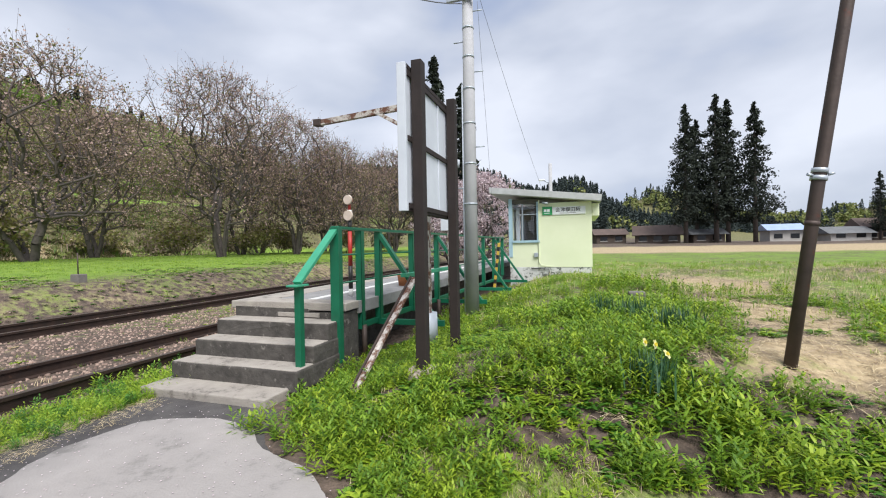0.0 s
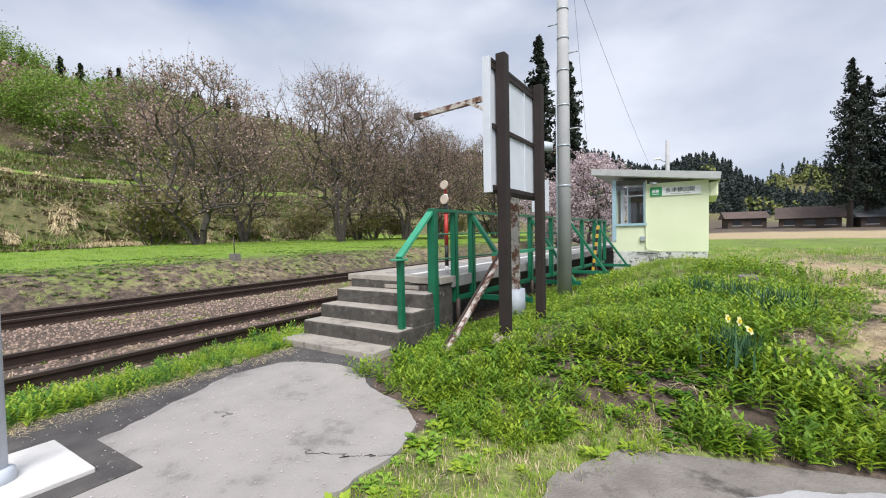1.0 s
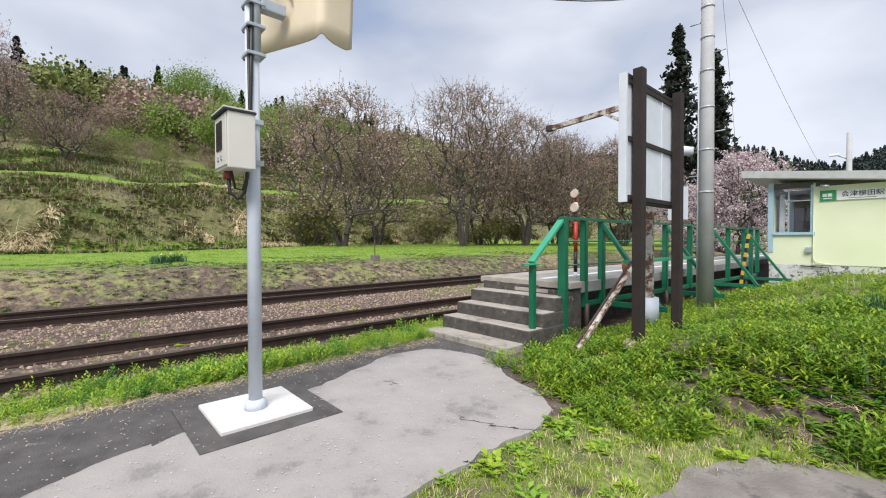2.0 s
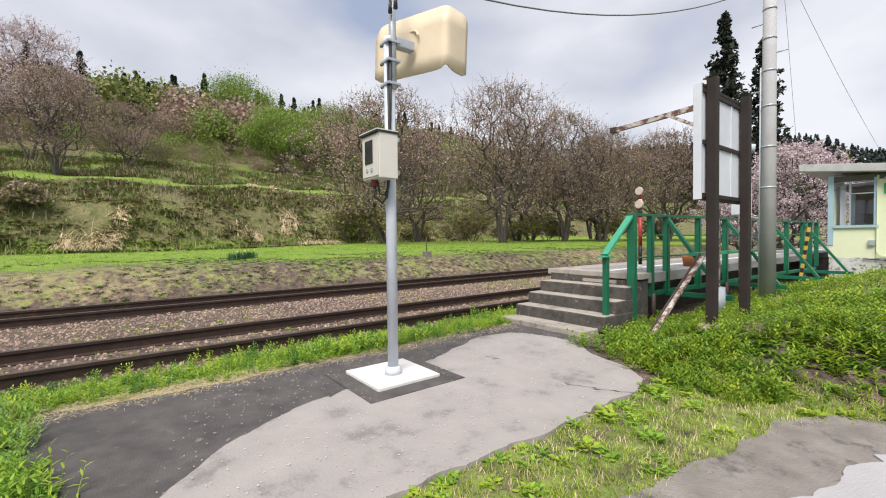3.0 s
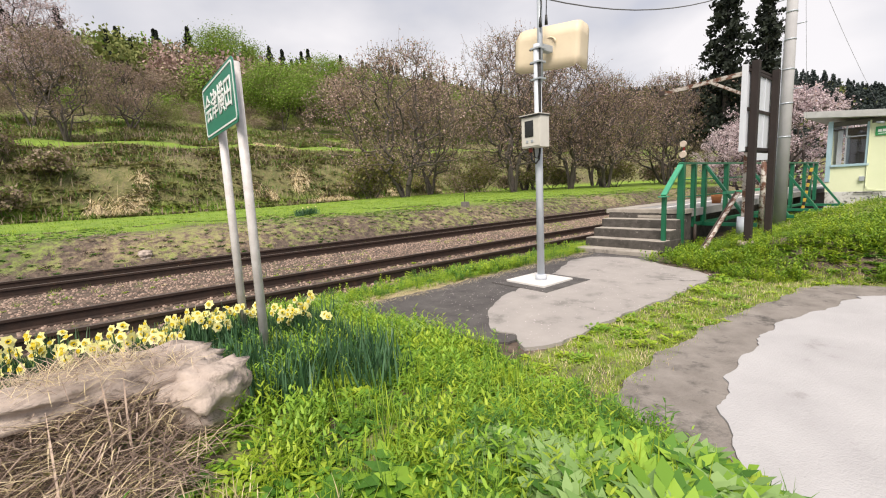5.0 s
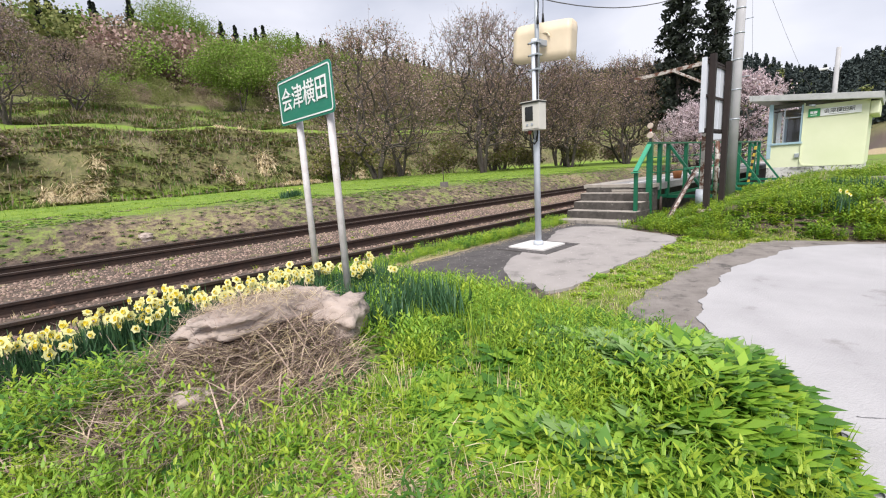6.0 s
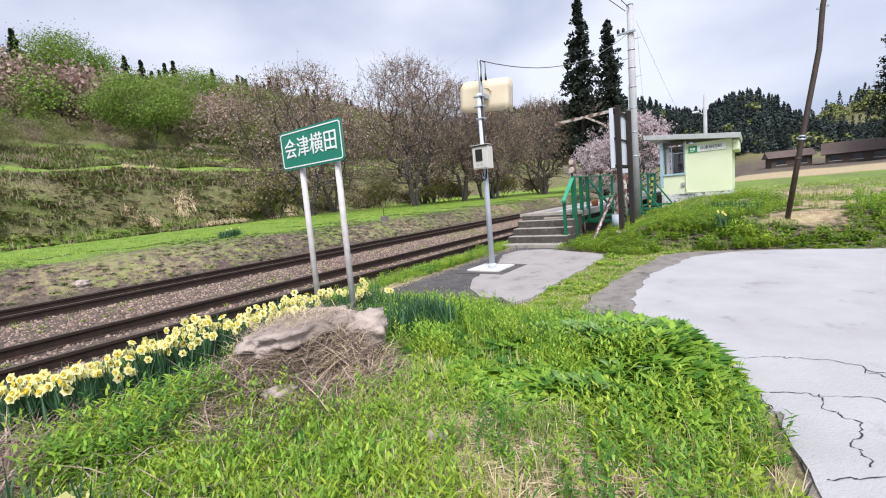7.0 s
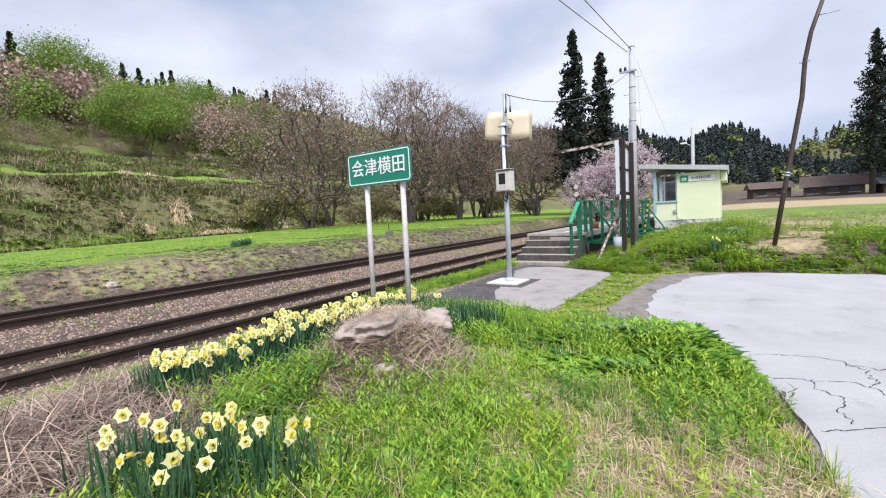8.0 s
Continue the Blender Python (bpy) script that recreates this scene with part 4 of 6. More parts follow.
# ---------------------------------------------------------------- shelter
def build_shelter():
    t = thing("shelter", pose(0, 0, 0), "small pale lime station waiting shelter with flat grey roof", "shelter")
    Y, D = 13.5, 3.2
    L, C, R, F = -2.18, -1.24, 0.34, 0.78
    top = 3.0
    w = part("wall", box(C, Y, F, R, Y + 0.12, 2.80, 0.006), wall_lime, t)
    part("lower_wall", box(L, Y + 0.02, F, C - 0.002, Y + 0.12, 1.56, 0.006), wall_lime, t)
    part("corner_trim", box(C - 0.02, Y - 0.006, F, C + 0.02, Y - 0.002, 2.9, 0.001), wall_lime, t)
    part("side_wall", box(R - 0.12, Y + 0.122, F, R, Y + D, 2.76, 0.006), wall_lime, t)
    part("back_wall", box(L, Y + D + 0.002, F, R, Y + D + 0.12, 2.8, 0.006), wall_lime, t)
    # floor carries the room's painted shade
    part("floor_slab", box(L, Y + 0.122, 0.6, R - 0.122, Y + D, 0.8, 0.004), inside_shade, t)
    part("foundation", box(L + 0.01, Y + 0.01, 0.1, R - 0.02, Y + D + 0.1, F - 0.002, 0.01), foundation_m, t, "stained white foundation")
    win = thing("window", pose(0, 0, 0), "", "")
    for k in ("label", "category"):
        if k in win:
            del win[k]
    win.parent = t
    part("frame_post", box(L - 0.02, Y, 1.1, L + 0.10, Y + 0.1, 2.98, 0.005), blue_frame, win, "pale blue frame")
    part("frame_post", box(C - 0.075, Y + 0.004, 1.64, C - 0.004, Y + 0.1, 2.86, 0.004), blue_frame, win)
    part("sill", box(L + 0.1, Y - 0.03, 1.562, C + 0.02, Y + 0.1, 1.635, 0.006), blue_frame, win)
    part("head", box(L + 0.1, Y + 0.004, 2.86, C - 0.004, Y + 0.1, 2.95, 0.004), inside_shade, win)
    part("mullion", box(-1.78, Y + 0.03, 1.64, -1.745, Y + 0.07, 2.86, 0.003), galv, win)
    part("mullion", box(-1.86, Y + 0.03, 2.45, C - 0.08, Y + 0.06, 2.48, 0.003), galv, win)
    glass = bpy.data.materials.new("window_glass")
    glass.use_nodes = True
    nt = glass.node_tree
    nt.nodes.clear()
    o, g, tr, mx = nt.nodes.new("ShaderNodeOutputMaterial"), nt.nodes.new("ShaderNodeBsdfGlossy"), nt.nodes.new("ShaderNodeBsdfTransparent"), nt.nodes.new("ShaderNodeMixShader")
    g.inputs["Roughness"].default_value = 0.02
    mx.inputs[0].default_value = 0.06
    nt.links.new(tr.outputs[0], mx.inputs[1])
    nt.links.new(g.outputs[0], mx.inputs[2])
    nt.links.new(mx.outputs[0], o.inputs[0])
    pane = part("pane", box(L + 0.1, Y + 0.045, 1.64, C - 0.08, Y + 0.051, 2.86, 0), glass, win)
    pane.visible_shadow = False
    # platform side: door posts, open doorway, and a full-height wall added to keep light out
    part("side_post", box(L - 0.02, Y + 1.3, F, L + 0.1, Y + 1.42, 2.9, 0.005), blue_frame, t)
    part("side_post", box(L - 0.02, Y + D - 0.1, F, L + 0.1, Y + D, 2.9, 0.005), blue_frame, t)
    part("side_light_block", box(L, Y + 0.122, F, L + 0.1, Y + 1.3, 2.9, 0.005), wall_lime, t)
    part("curtain", box(-2.0, Y + 0.3, 1.5, -1.88, Y + 0.34, 2.75, 0.01), board_back, t, "pale curtain strip")
    # ceiling and back lining coloured dark so the room looks unlit
    part("ceiling_panel", box(L, Y + 0.122, 2.70, R - 0.122, Y + D, 2.74, 0.003), inside_shade, t)
    part("inner_wall", box(L + 0.11, Y + D - 0.06, F, R - 0.13, Y + D - 0.004, 2.69, 0.003), inside_shade, t)
    part("inner_rail", bar((-1.7, Y + 1.2, 1.95), (-0.9, Y + 1.2, 1.95), 0.03, 0.03), black_paint, t)
    part("inner_notice", box(-1.55, Y + D - 0.085, 1.5, -0.9, Y + D - 0.062, 2.1, 0.003), board_back, t, "pale notice on the back wall")
    # roof: thick slab, sloping gently to the right, with a deep eave
    bm = bmesh.new()
    vs = [bm.verts.new(p) for p in ((-2.76, Y - 0.28, 3.16), (0.60, Y - 0.28, 2.76), (0.60, Y + D + 0.4, 2.76), (-2.76, Y + D + 0.4, 3.16), (-2.78, Y - 0.30, 3.36), (0.63, Y - 0.30, 2.96), (0.63, Y + D + 0.42, 2.96), (-2.78, Y + D + 0.42, 3.36))]
    for f in ((0, 3, 2, 1), (4, 5, 6, 7), (0, 1, 5, 4), (1, 2, 6, 5), (2, 3, 7, 6), (3, 0, 4, 7)):
        bm.faces.new([vs[i] for i in f])
    bmesh.ops.bevel(bm, geom=list(bm.edges), offset=0.012, segments=2, affect="EDGES")
    part("roof", bm, roof_grey, t, "thick pale grey flat roof")
    # strip below the eave in the same painted shade tone
    part("soffit_board", box(L, Y + 0.02, 2.80, R - 0.4, Y + 0.1, 2.95, 0.003), inside_shade, t)
    part("eave_bracket", box(R + 0.003, Y + 0.05, 2.34, R + 0.22, Y + D - 0.1, 2.74, 0.03), wall_lime, t)
    sg = part("name_board", box(-0.82, Y - 0.03, 2.42, 0.16, Y - 0.004, 2.66, 0.004), sign_white, t, "white station name board")
    lettering("会津横田駅", 0.15, pose(-0.36, Y - 0.031, 2.56, 90, 0, 0), ink, sg, "letters", 0.0015)
    part("small_print", box(-0.60, Y - 0.033, 2.456, -0.12, Y - 0.0305, 2.467, 0), stone_grey, sg, "small unreadable line")
    lg = part("emblem", box(-1.13, Y - 0.03, 2.42, -0.83, Y - 0.004, 2.68, 0.004), logo_green, t, "green emblem plate")
    part("emblem_shape", box(-1.08, Y - 0.033, 2.52, -1.0, Y - 0.0305, 2.60, 0), sign_white, lg)
    part("emblem_shape", box(-0.985, Y - 0.033, 2.52, -0.9, Y - 0.0305, 2.60, 0), sign_white, lg)
    part("emblem_line", box(-1.07, Y - 0.033, 2.465, -0.9, Y - 0.0305, 2.485, 0), sign_white, lg)
    part("spot_lamp", tube([(-1.12, Y - 0.14, 2.80), (-0.95, Y - 0.16, 2.77)], [0.03, 0.045], 10), galv, t)
    part("meter_box", box(-1.40, Y - 0.05, 1.1, -1.28, Y + 0.02, 1.24, 0.006), galv, t)
    part("conduit", tube([(-1.25, Y - 0.03, 2.85), (-1.25, Y - 0.03, 0.95), (-1.18, Y - 0.03, 0.85), (-0.85, Y - 0.03, 0.8)], 0.008, 8), wall_lime, t)
    part("conduit", tube([(-1.5, Y - 0.02, 0.75), (-0.95, Y - 0.03, 0.72), (-0.93, Y - 0.03, 0.5)], 0.014, 8), black_rubber, t)


build_shelter()

# ---------------------------------------------------------------- trees
rng = np.random.default_rng(7)


def quads_at(P, size, tilt=1.0, aspect=1.0, r=None):
    """Small leaf quads round points P, turned at random."""
    r = r or rng
    n = len(P)
    a = r.normal(size=(n, 3))
    a[:, 2] *= tilt
    a /= np.linalg.norm(a, axis=1, keepdims=True)
    b = np.cross(a, r.normal(size=(n, 3)))
    b /= np.linalg.norm(b, axis=1, keepdims=True)
    s = (size * r.uniform(0.6, 1.3, n))[:, None] * 0.5
    a, b = a * s, b * s * aspect
    V = np.stack([P - a - b * 0.5, P + a - b, P + a * 0.9 + b, P - a * 0.8 + b * 0.7], 1).reshape(-1, 3)
    return V, np.arange(4 * n).reshape(n, 4)


def branching(seed, height, spread, stems, levels=5, lean=0.25):
    """Segments (a, b, ra, rb, level) of a spreading tree, and its twig ends."""
    rnd = random.Random(seed)
    segs, ends = [], []

    def grow(p, d, length, r, level):
        n = 3
        q, dd = p, d
        for i in range(n):
            dd = (dd + Vector((rnd.uniform(-1, 1), rnd.uniform(-1, 1), rnd.uniform(-0.5, 0.8))) * 0.13).normalized()
            q2 = q + dd * length / n
            segs.append((q, q2, r * (1 - 0.28 * i / n), r * (1 - 0.28 * (i + 1) / n), level))
            if level >= levels - 3:
                ends.append((q2, level))
            if level < levels and (i < n - 1 or level == 0) and rnd.random() < (0.75 if level else 0.45):
                side = (dd + Vector((rnd.uniform(-1, 1), rnd.uniform(-1, 1), rnd.uniform(-0.3, 0.6)))).normalized()
                grow(q2, side, length * rnd.uniform(0.5, 0.7), r * 0.45, level + 1)
            q = q2
        if level < levels:
            for _ in range(rnd.choice((2, 2, 3))):
                ax = Vector((rnd.uniform(-1, 1), rnd.uniform(-1, 1), rnd.uniform(-0.15, 0.55)))
                nd = (dd + ax * spread).normalized()
                grow(q, nd, length * rnd.uniform(0.62, 0.82), r * 0.62, level + 1)

    for s in range(stems):
        a = 2 * math.pi * (s + rnd.random() * 0.5) / stems
        d = Vector((math.cos(a) * lean, math.sin(a) * lean, 1)).normalized()
        grow(Vector((0.12 * math.cos(a) * stems / 3, 0.12 * math.sin(a) * stems / 3, -0.15)), d, height * rnd.uniform(0.27, 0.34), height * 0.0125 * rnd.uniform(0.8, 1.1), 0)
    return segs, ends


def seg_mesh(name, segs, material, sides):
    V, F = [], []
    for a, b, ra, rb, lv in segs:
        q = (b - a).to_track_quat("Z", "Y")
        k0 = len(V)
        for p, r in ((a, ra), (b, rb)):
            for k in range(sides):
                V.append(p + q @ Vector((r * math.cos(2 * math.pi * k / sides), r * math.sin(2 * math.pi * k / sides), 0)))
        for k in range(sides):
            F.append((k0 + k, k0 + (k + 1) % sides, k0 + sides + (k + 1) % sides, k0 + sides + k))
    return from_arrays(name, [tuple(v) for v in V], F, [material], smooth=True)


def ribbon_mesh(name, segs, material, seed):
    """Fine twigs as thin blades, one quad each."""
    r = np.random.default_rng(seed)
    A = np.array([tuple(s[0]) for s in segs])
    B = np.array([tuple(s[1]) for s in segs])
    side = np.cross(B - A, r.normal(size=A.shape))
    side /= np.linalg.norm(side, axis=1, keepdims=True) + 1e-9
    ra, rb = np.array([s[2] for s in segs])[:, None], np.array([s[3] for s in segs])[:, None]
    V = np.stack([A - side * ra, A + side * ra, B + side * rb, B - side * rb], 1).reshape(-1, 3)
    return from_arrays(name, V, np.arange(len(V)).reshape(-1, 4), [material])


def place(proto, spots, label=None):
    """Copies of a tree at (x, y, turn, scale)."""
    first = True
    for x, y, a, s in spots:
        m = pose(x, y, float(land(x, y)) - 0.05, 0, 0, a)
        if first:
            proto.matrix_basis = m @ Matrix.Scale(s, 4)
            first = False
            continue
        c = copy_thing(proto, m)
        c.scale = (s, s, s)


def crown_tree(name, seed, height, width, low, label, leaf_mats, shares, stems=3, n=1000, twigs=4, per_twig=3, size=0.09, lean=0.4):
    """A spreading tree: limbs that reach for points filling an uneven domed crown, fine twigs and single leaves."""
    t = thing(name, pose(0, 0, 0), label, "tree", "trees beside the track")
    q = np.random.default_rng(seed)
    nodes, parent = [], []
    for k in range(stems):
        a = 2 * math.pi * (k + 0.5 * q.random()) / stems
        up = Vector((math.cos(a) * lean * q.uniform(0.5, 1.2), math.sin(a) * lean * q.uniform(0.5, 1.2), 1)).normalized()
        p = Vector((0.16 * math.cos(a), 0.16 * math.sin(a), -0.2))
        last = -1
        for m in range(5):
            nodes.append(tuple(p))
            parent.append(last)
            last = len(nodes) - 1
            up = (up + Vector((q.normal() * 0.1, q.normal() * 0.1, 0.08))).normalized()
            p = p + up * height * (0.05 + 0.03 * q.random())
    f = q.random(n) ** 0.8
    z = height * (low + (1 - low) * f)
    a = q.uniform(0, 2 * math.pi, n)
    mid = 0.45
    hull = np.where(f > mid, np.sqrt(np.clip(1 - ((f - mid) / (1.02 - mid)) ** 2, 0, 1)), 0.62 + 0.38 * f / mid)
    lump = 0.80 + 0.20 * np.sin(3 * a + seed + 5 * f) + 0.14 * np.sin(7 * a + 11 * f + seed)
    rad = width / 2 * hull * lump * q.random(n) ** 0.42
    P = np.stack([rad * np.cos(a), rad * np.sin(a), z + q.normal(size=n) * 0.12], 1)
    P = P[np.argsort(np.linalg.norm(P * [0.8, 0.8, 1.0], axis=1))]
    N = np.zeros((len(nodes) + n, 3))
    L = np.zeros(len(nodes) + n)
    N[:len(nodes)] = nodes
    for m, pa in enumerate(parent):
        L[m] = 0 if pa < 0 else L[pa] + np.linalg.norm(N[m] - N[pa])
    c = len(nodes)
    for p in P:
        gap = np.linalg.norm(N[:c] - p, axis=1)
        cost = gap + 0.28 * L[:c] + 2.0 * (N[:c, 2] > p[2] + 0.35 * gap) + 4.0 * (N[:c, 2] < height * 0.10)
        m = int(np.argmin(cost))
        N[c] = p
        L[c] = L[m] + gap[m]
        parent.append(m)
        c += 1
    count = np.ones(c)
    for m in range(c - 1, -1, -1):
        if parent[m] >= 0:
            count[parent[m]] += count[m]
    R = np.minimum(0.011 * count ** 0.46, 0.022 * height)
    thick, mid_s, thin = [], [], []
    for m in range(c):
        pa = parent[m]
        if pa < 0:
            continue
        A, B = Vector(N[pa]), Vector(N[m])
        ra = min(R[pa], R[m] * 1.5)
        bend = (A + B) / 2 + Vector(q.normal(size=3)) * 0.05 * (B - A).length + Vector((0, 0, -0.04 * (B - A).length))
        box_ = thick if R[m] > 0.045 else mid_s if R[m] > 0.02 else thin
        box_ += [(A, bend, ra, (ra + R[m]) / 2, 0), (bend, B, (ra + R[m]) / 2, R[m], 0)]
    o = seg_mesh("trunk", thick, bark, 7)
    o.parent = t
    o = seg_mesh("branch_spray", mid_s, twig_m, 4)
    o["kind"] = "stuff"
    o.parent = t
    ends = N[R < 0.035]
    base = np.repeat(ends, twigs, 0)
    d = base - np.array([0, 0, height * 0.35])
    d = d / np.linalg.norm(d, axis=1, keepdims=True) * 0.8 + q.normal(size=base.shape) * 0.75
    d[:, 2] += 0.12
    d *= q.uniform(0.25, 0.75, (len(d), 1)) * height / 12
    tip = base + d
    o = ribbon_mesh("twig_spray", [s_[:4] for s_ in thin] + [(base[m], tip[m], 0.011, 0.005) for m in range(len(base))], twig_m, seed)
    o["kind"] = "stuff"
    o.parent = t
    u = q.random((len(base), per_twig, 1)) ** 0.7
    W = (base[:, None] + d[:, None] * u).reshape(-1, 3)
    W = W + q.normal(size=W.shape) * 0.07
    V, F = quads_at(W, size, r=q)
    o = from_arrays("crown", V, F, leaf_mats, q.choice(len(leaf_mats), len(W), p=shares))
    o["kind"] = "stuff"
    o.parent = t
    return t


cherry_lab = "cherry tree past bloom with bronze young leaves and bare twigs"
cA = crown_tree("cherry_tree", 11, 10.9, 16.0, 0.2, cherry_lab, [cherry_leaf, cherry_green], [0.76, 0.24], 3, 1150, lean=0.5)
cB = crown_tree("cherry_tree", 23, 13.0, 12.5, 0.2, cherry_lab, [cherry_leaf, cherry_green], [0.74, 0.26], 4, 1150, lean=0.3)
cC = crown_tree("cherry_tree", 37, 11.5, 12.0, 0.20, cherry_lab, [cherry_leaf, cherry_green], [0.62, 0.38], 3, 1000, lean=0.42)
place(cA, [(-28.1, 14.6, 0, 1.0), (-26.2, 41, 140, 0.95), (-66.5, -0.8, 200, 0.72), (-24, 52, 60, 1.0)])
place(cB, [(-25.1, 24.5, 30, 1.0), (-25.4, 33.5, 200, 0.95), (-57.2, -6.7, 120, 0.8)])
place(cC, [(-28.5, 30.0, 80, 1.0), (-23.5, 37, 10, 0.95), (-33, 21, 240, 0.9), (-20.5, 45, 170, 1.0), (-33.5, 38, 300, 1.0), (-18.5, 57, 20, 1.1), (-31.5, 48, 120, 1.1)])
pale = crown_tree("cherry_tree", 77, 19.0, 17.0, 0.35, "tall cherry tree with pale pink fading blossom on the bank", [pink_blossom, cherry_leaf], [0.95, 0.05], 3, 800, 4, 5, 0.15, 0.35)
place(pale, [(-68, -10, 0, 0.8), (-68, -20, 120, 0.8)])
pink = crown_tree("cherry_tree", 51, 6.6, 8.2, 0.16, "pale pink cherry tree in full bloom behind the shelter", [pink_blossom, cherry_leaf], [0.95, 0.05], 3, 700, 4, 9, 0.085, 0.5)
place(pink, [(-6.3, 28.5, 0, 0.95), (-9.9, 33, 120, 0.8)])


def blob_tree(name, seed, height, width, label, mats, shares, n, size):
    """A leafy round-topped tree: trunk, limbs and clumped leaves with gaps."""
    t = thing(name, pose(0, 0, 0), label, "tree")
    segs, ends = branching(seed, height * 0.8, 0.8, 2, 3, 0.25)
    o = seg_mesh("trunk", segs, bark, 6)
    o.parent = t
    r = np.random.default_rng(seed)
    k = 46
    c = r.normal(size=(k, 3))
    c /= np.linalg.norm(c, axis=1, keepdims=True)
    c = c * np.array([width / 2, width / 2, height * 0.36]) * r.uniform(0.45, 0.95, (k, 1)) + np.array([0, 0, height * 0.6])
    which = r.integers(0, k, n)
    P = c[which] + r.normal(size=(n, 3)) * np.array([width * 0.085, width * 0.085, height * 0.06])
    V, F = quads_at(P, size, r=r)
    o = from_arrays("crown", V, F, mats, r.choice(len(mats), n, p=shares))
    o["kind"] = "stuff"
    o.parent = t
    return t


g1 = blob_tree("broadleaf_tree", 5, 12.5, 14.0, "round fresh green leafy tree on the terrace", [leaf_green, leaf_mid], [0.72, 0.28], 24000, 0.17)
place(g1, [(-78, 22.4, 0, 1.08), (-113, 22.5, 90, 1.35), (-96, 33, 40, 0.9), (-108, 44, 200, 1.2), (-97, 51, 300, 1.1), (-47, -15, 10, 0.6), (-52, -19, 100, 0.75)])


def cedar(name, seed, height, width, label):
    """A tall narrow cedar: trunk, drooping tiers of needle sprays."""
    t = thing(name, pose(0, 0, 0), label, "tree", "cedars")
    part("trunk", tube([(0, 0, -0.3), (0, 0, height * 0.5), (0, 0, height)], [height * 0.016, height * 0.01, 0.02], 8), bark, t)
    r = np.random.default_rng(seed)
    pts = []
    nb = int(height * 7)
    for i in range(nb):
        f = (i + r.random()) / nb
        z = height * (0.16 + 0.84 * f)
        L = width / 2 * (1 - f) ** 0.75 * (0.55 + 0.6 * r.random()) * (1.0 if f > 0.12 else 0.6) + 0.15
        a = r.uniform(0, 2 * math.pi)
        m = int(18 + 44 * L / (width / 2))
        u = r.uniform(0.1, 1, m)
        p = np.stack([np.cos(a) * u * L, np.sin(a) * u * L, z - 0.35 * L * u ** 1.4 + 0.12 * L * u ** 4], 1)
        pts.append(p + r.normal(size=(m, 3)) * np.array([0.16, 0.16, 0.2]) * (0.5 + L * 0.35))
    P = np.concatenate(pts)
    V, F = quads_at(P, 0.46, r=r, aspect=0.55)
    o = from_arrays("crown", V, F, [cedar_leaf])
    o["kind"] = "stuff"
    o.parent = t
    return t


d1 = cedar("cedar_tree", 3, 22.5, 7.4, "tall dark narrow cedar tree")
place(d1, [(-15.3, 45.2, 0, 0.99), (-12.4, 46.4, 90, 0.87)])
d2 = cedar("cedar_tree", 9, 30, 11.0, "tall dark cedar in a clump by the houses")
place(d2, [(19.3, 88, 0, 0.86), (24.8, 90, 70, 0.92), (27.3, 92, 200, 0.90), (31.0, 90, 300, 0.85), (22.3, 93, 140, 0.8), (53.5, 86, 20, 0.45), (57, 90, 160, 0.42), (50, 92, 260, 0.4)])


def wood(name, spots, protos, label):
    """A far wood as one mesh of many single trees."""
    Vs, Fs, I, k = [], [], [], 0
    mats = []
    for (x, y, z, s, a, kind) in spots:
        V, F, m = protos[kind]
        if m not in mats:
            mats.append(m)
        c, si = math.cos(a), math.sin(a)
        W = V * s
        W = np.stack([W[:, 0] * c - W[:, 1] * si + x, W[:, 0] * si + W[:, 1] * c + y, W[:, 2] + z], 1)
        Vs.append(W)
        Fs.append(F + k)
        I.append(np.full(len(F), mats.index(m)))
        k += len(V)
    ob = from_arrays(name, np.concatenate(Vs), np.concatenate(Fs), mats, np.concatenate(I))
    return tagged(ob, label, "woods", kind="stuff")


def crown_points(seed, n, h, w, clumps):
    r = np.random.default_rng(seed)
    c = r.normal(size=(clumps, 3))
    c /= np.linalg.norm(c, axis=1, keepdims=True)
    c = c * np.array([w / 2, w / 2, h * 0.38]) * r.uniform(0.3, 1, (clumps, 1)) + np.array([0, 0, h * 0.56])
    return c[r.integers(0, clumps, n)] + r.normal(size=(n, 3)) * np.array([w * 0.1, w * 0.1, h * 0.075])


def cone_points(seed, n, h, w):
    r = np.random.default_rng(seed)
    f = r.uniform(0, 1, n) ** 1.5
    rad = w / 2 * (1 - f) * np.sqrt(r.uniform(0.15, 1, n)) * (0.75 + 0.35 * np.sin(f * 40))
    a = r.uniform(0, 2 * math.pi, n)
    return np.stack([rad * np.cos(a), rad * np.sin(a), h * (0.1 + 0.9 * f)], 1)


PW = []
for i, m in enumerate((leaf_mid, leaf_green, leaf_brown, leaf_brown, cherry_leaf)):
    V, F = quads_at(crown_points(60 + i, 800, 9.0, 7.0, 30), 0.38)
    PW.append((V, F, m))
V, F = quads_at(cone_points(70, 900, 14, 7.6), 0.75, aspect=0.6)
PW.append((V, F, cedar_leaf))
for i, m in enumerate((leaf_mid, leaf_green, leaf_brown, leaf_brown, cherry_leaf)):
    V, F = quads_at(crown_points(160 + i, 1500, 8.5, 7.0, 40), 0.21)
    PW.append((V, F, m))
V, F = quads_at(cone_points(71, 130, 7.4, 4.6), 0.75, aspect=0.7)
PF = [(V, F, conifer_hazed)]
V, F = quads_at(crown_points(72, 130, 6, 6, 12), 0.8)
PF.append((V, F, leaf_mid))

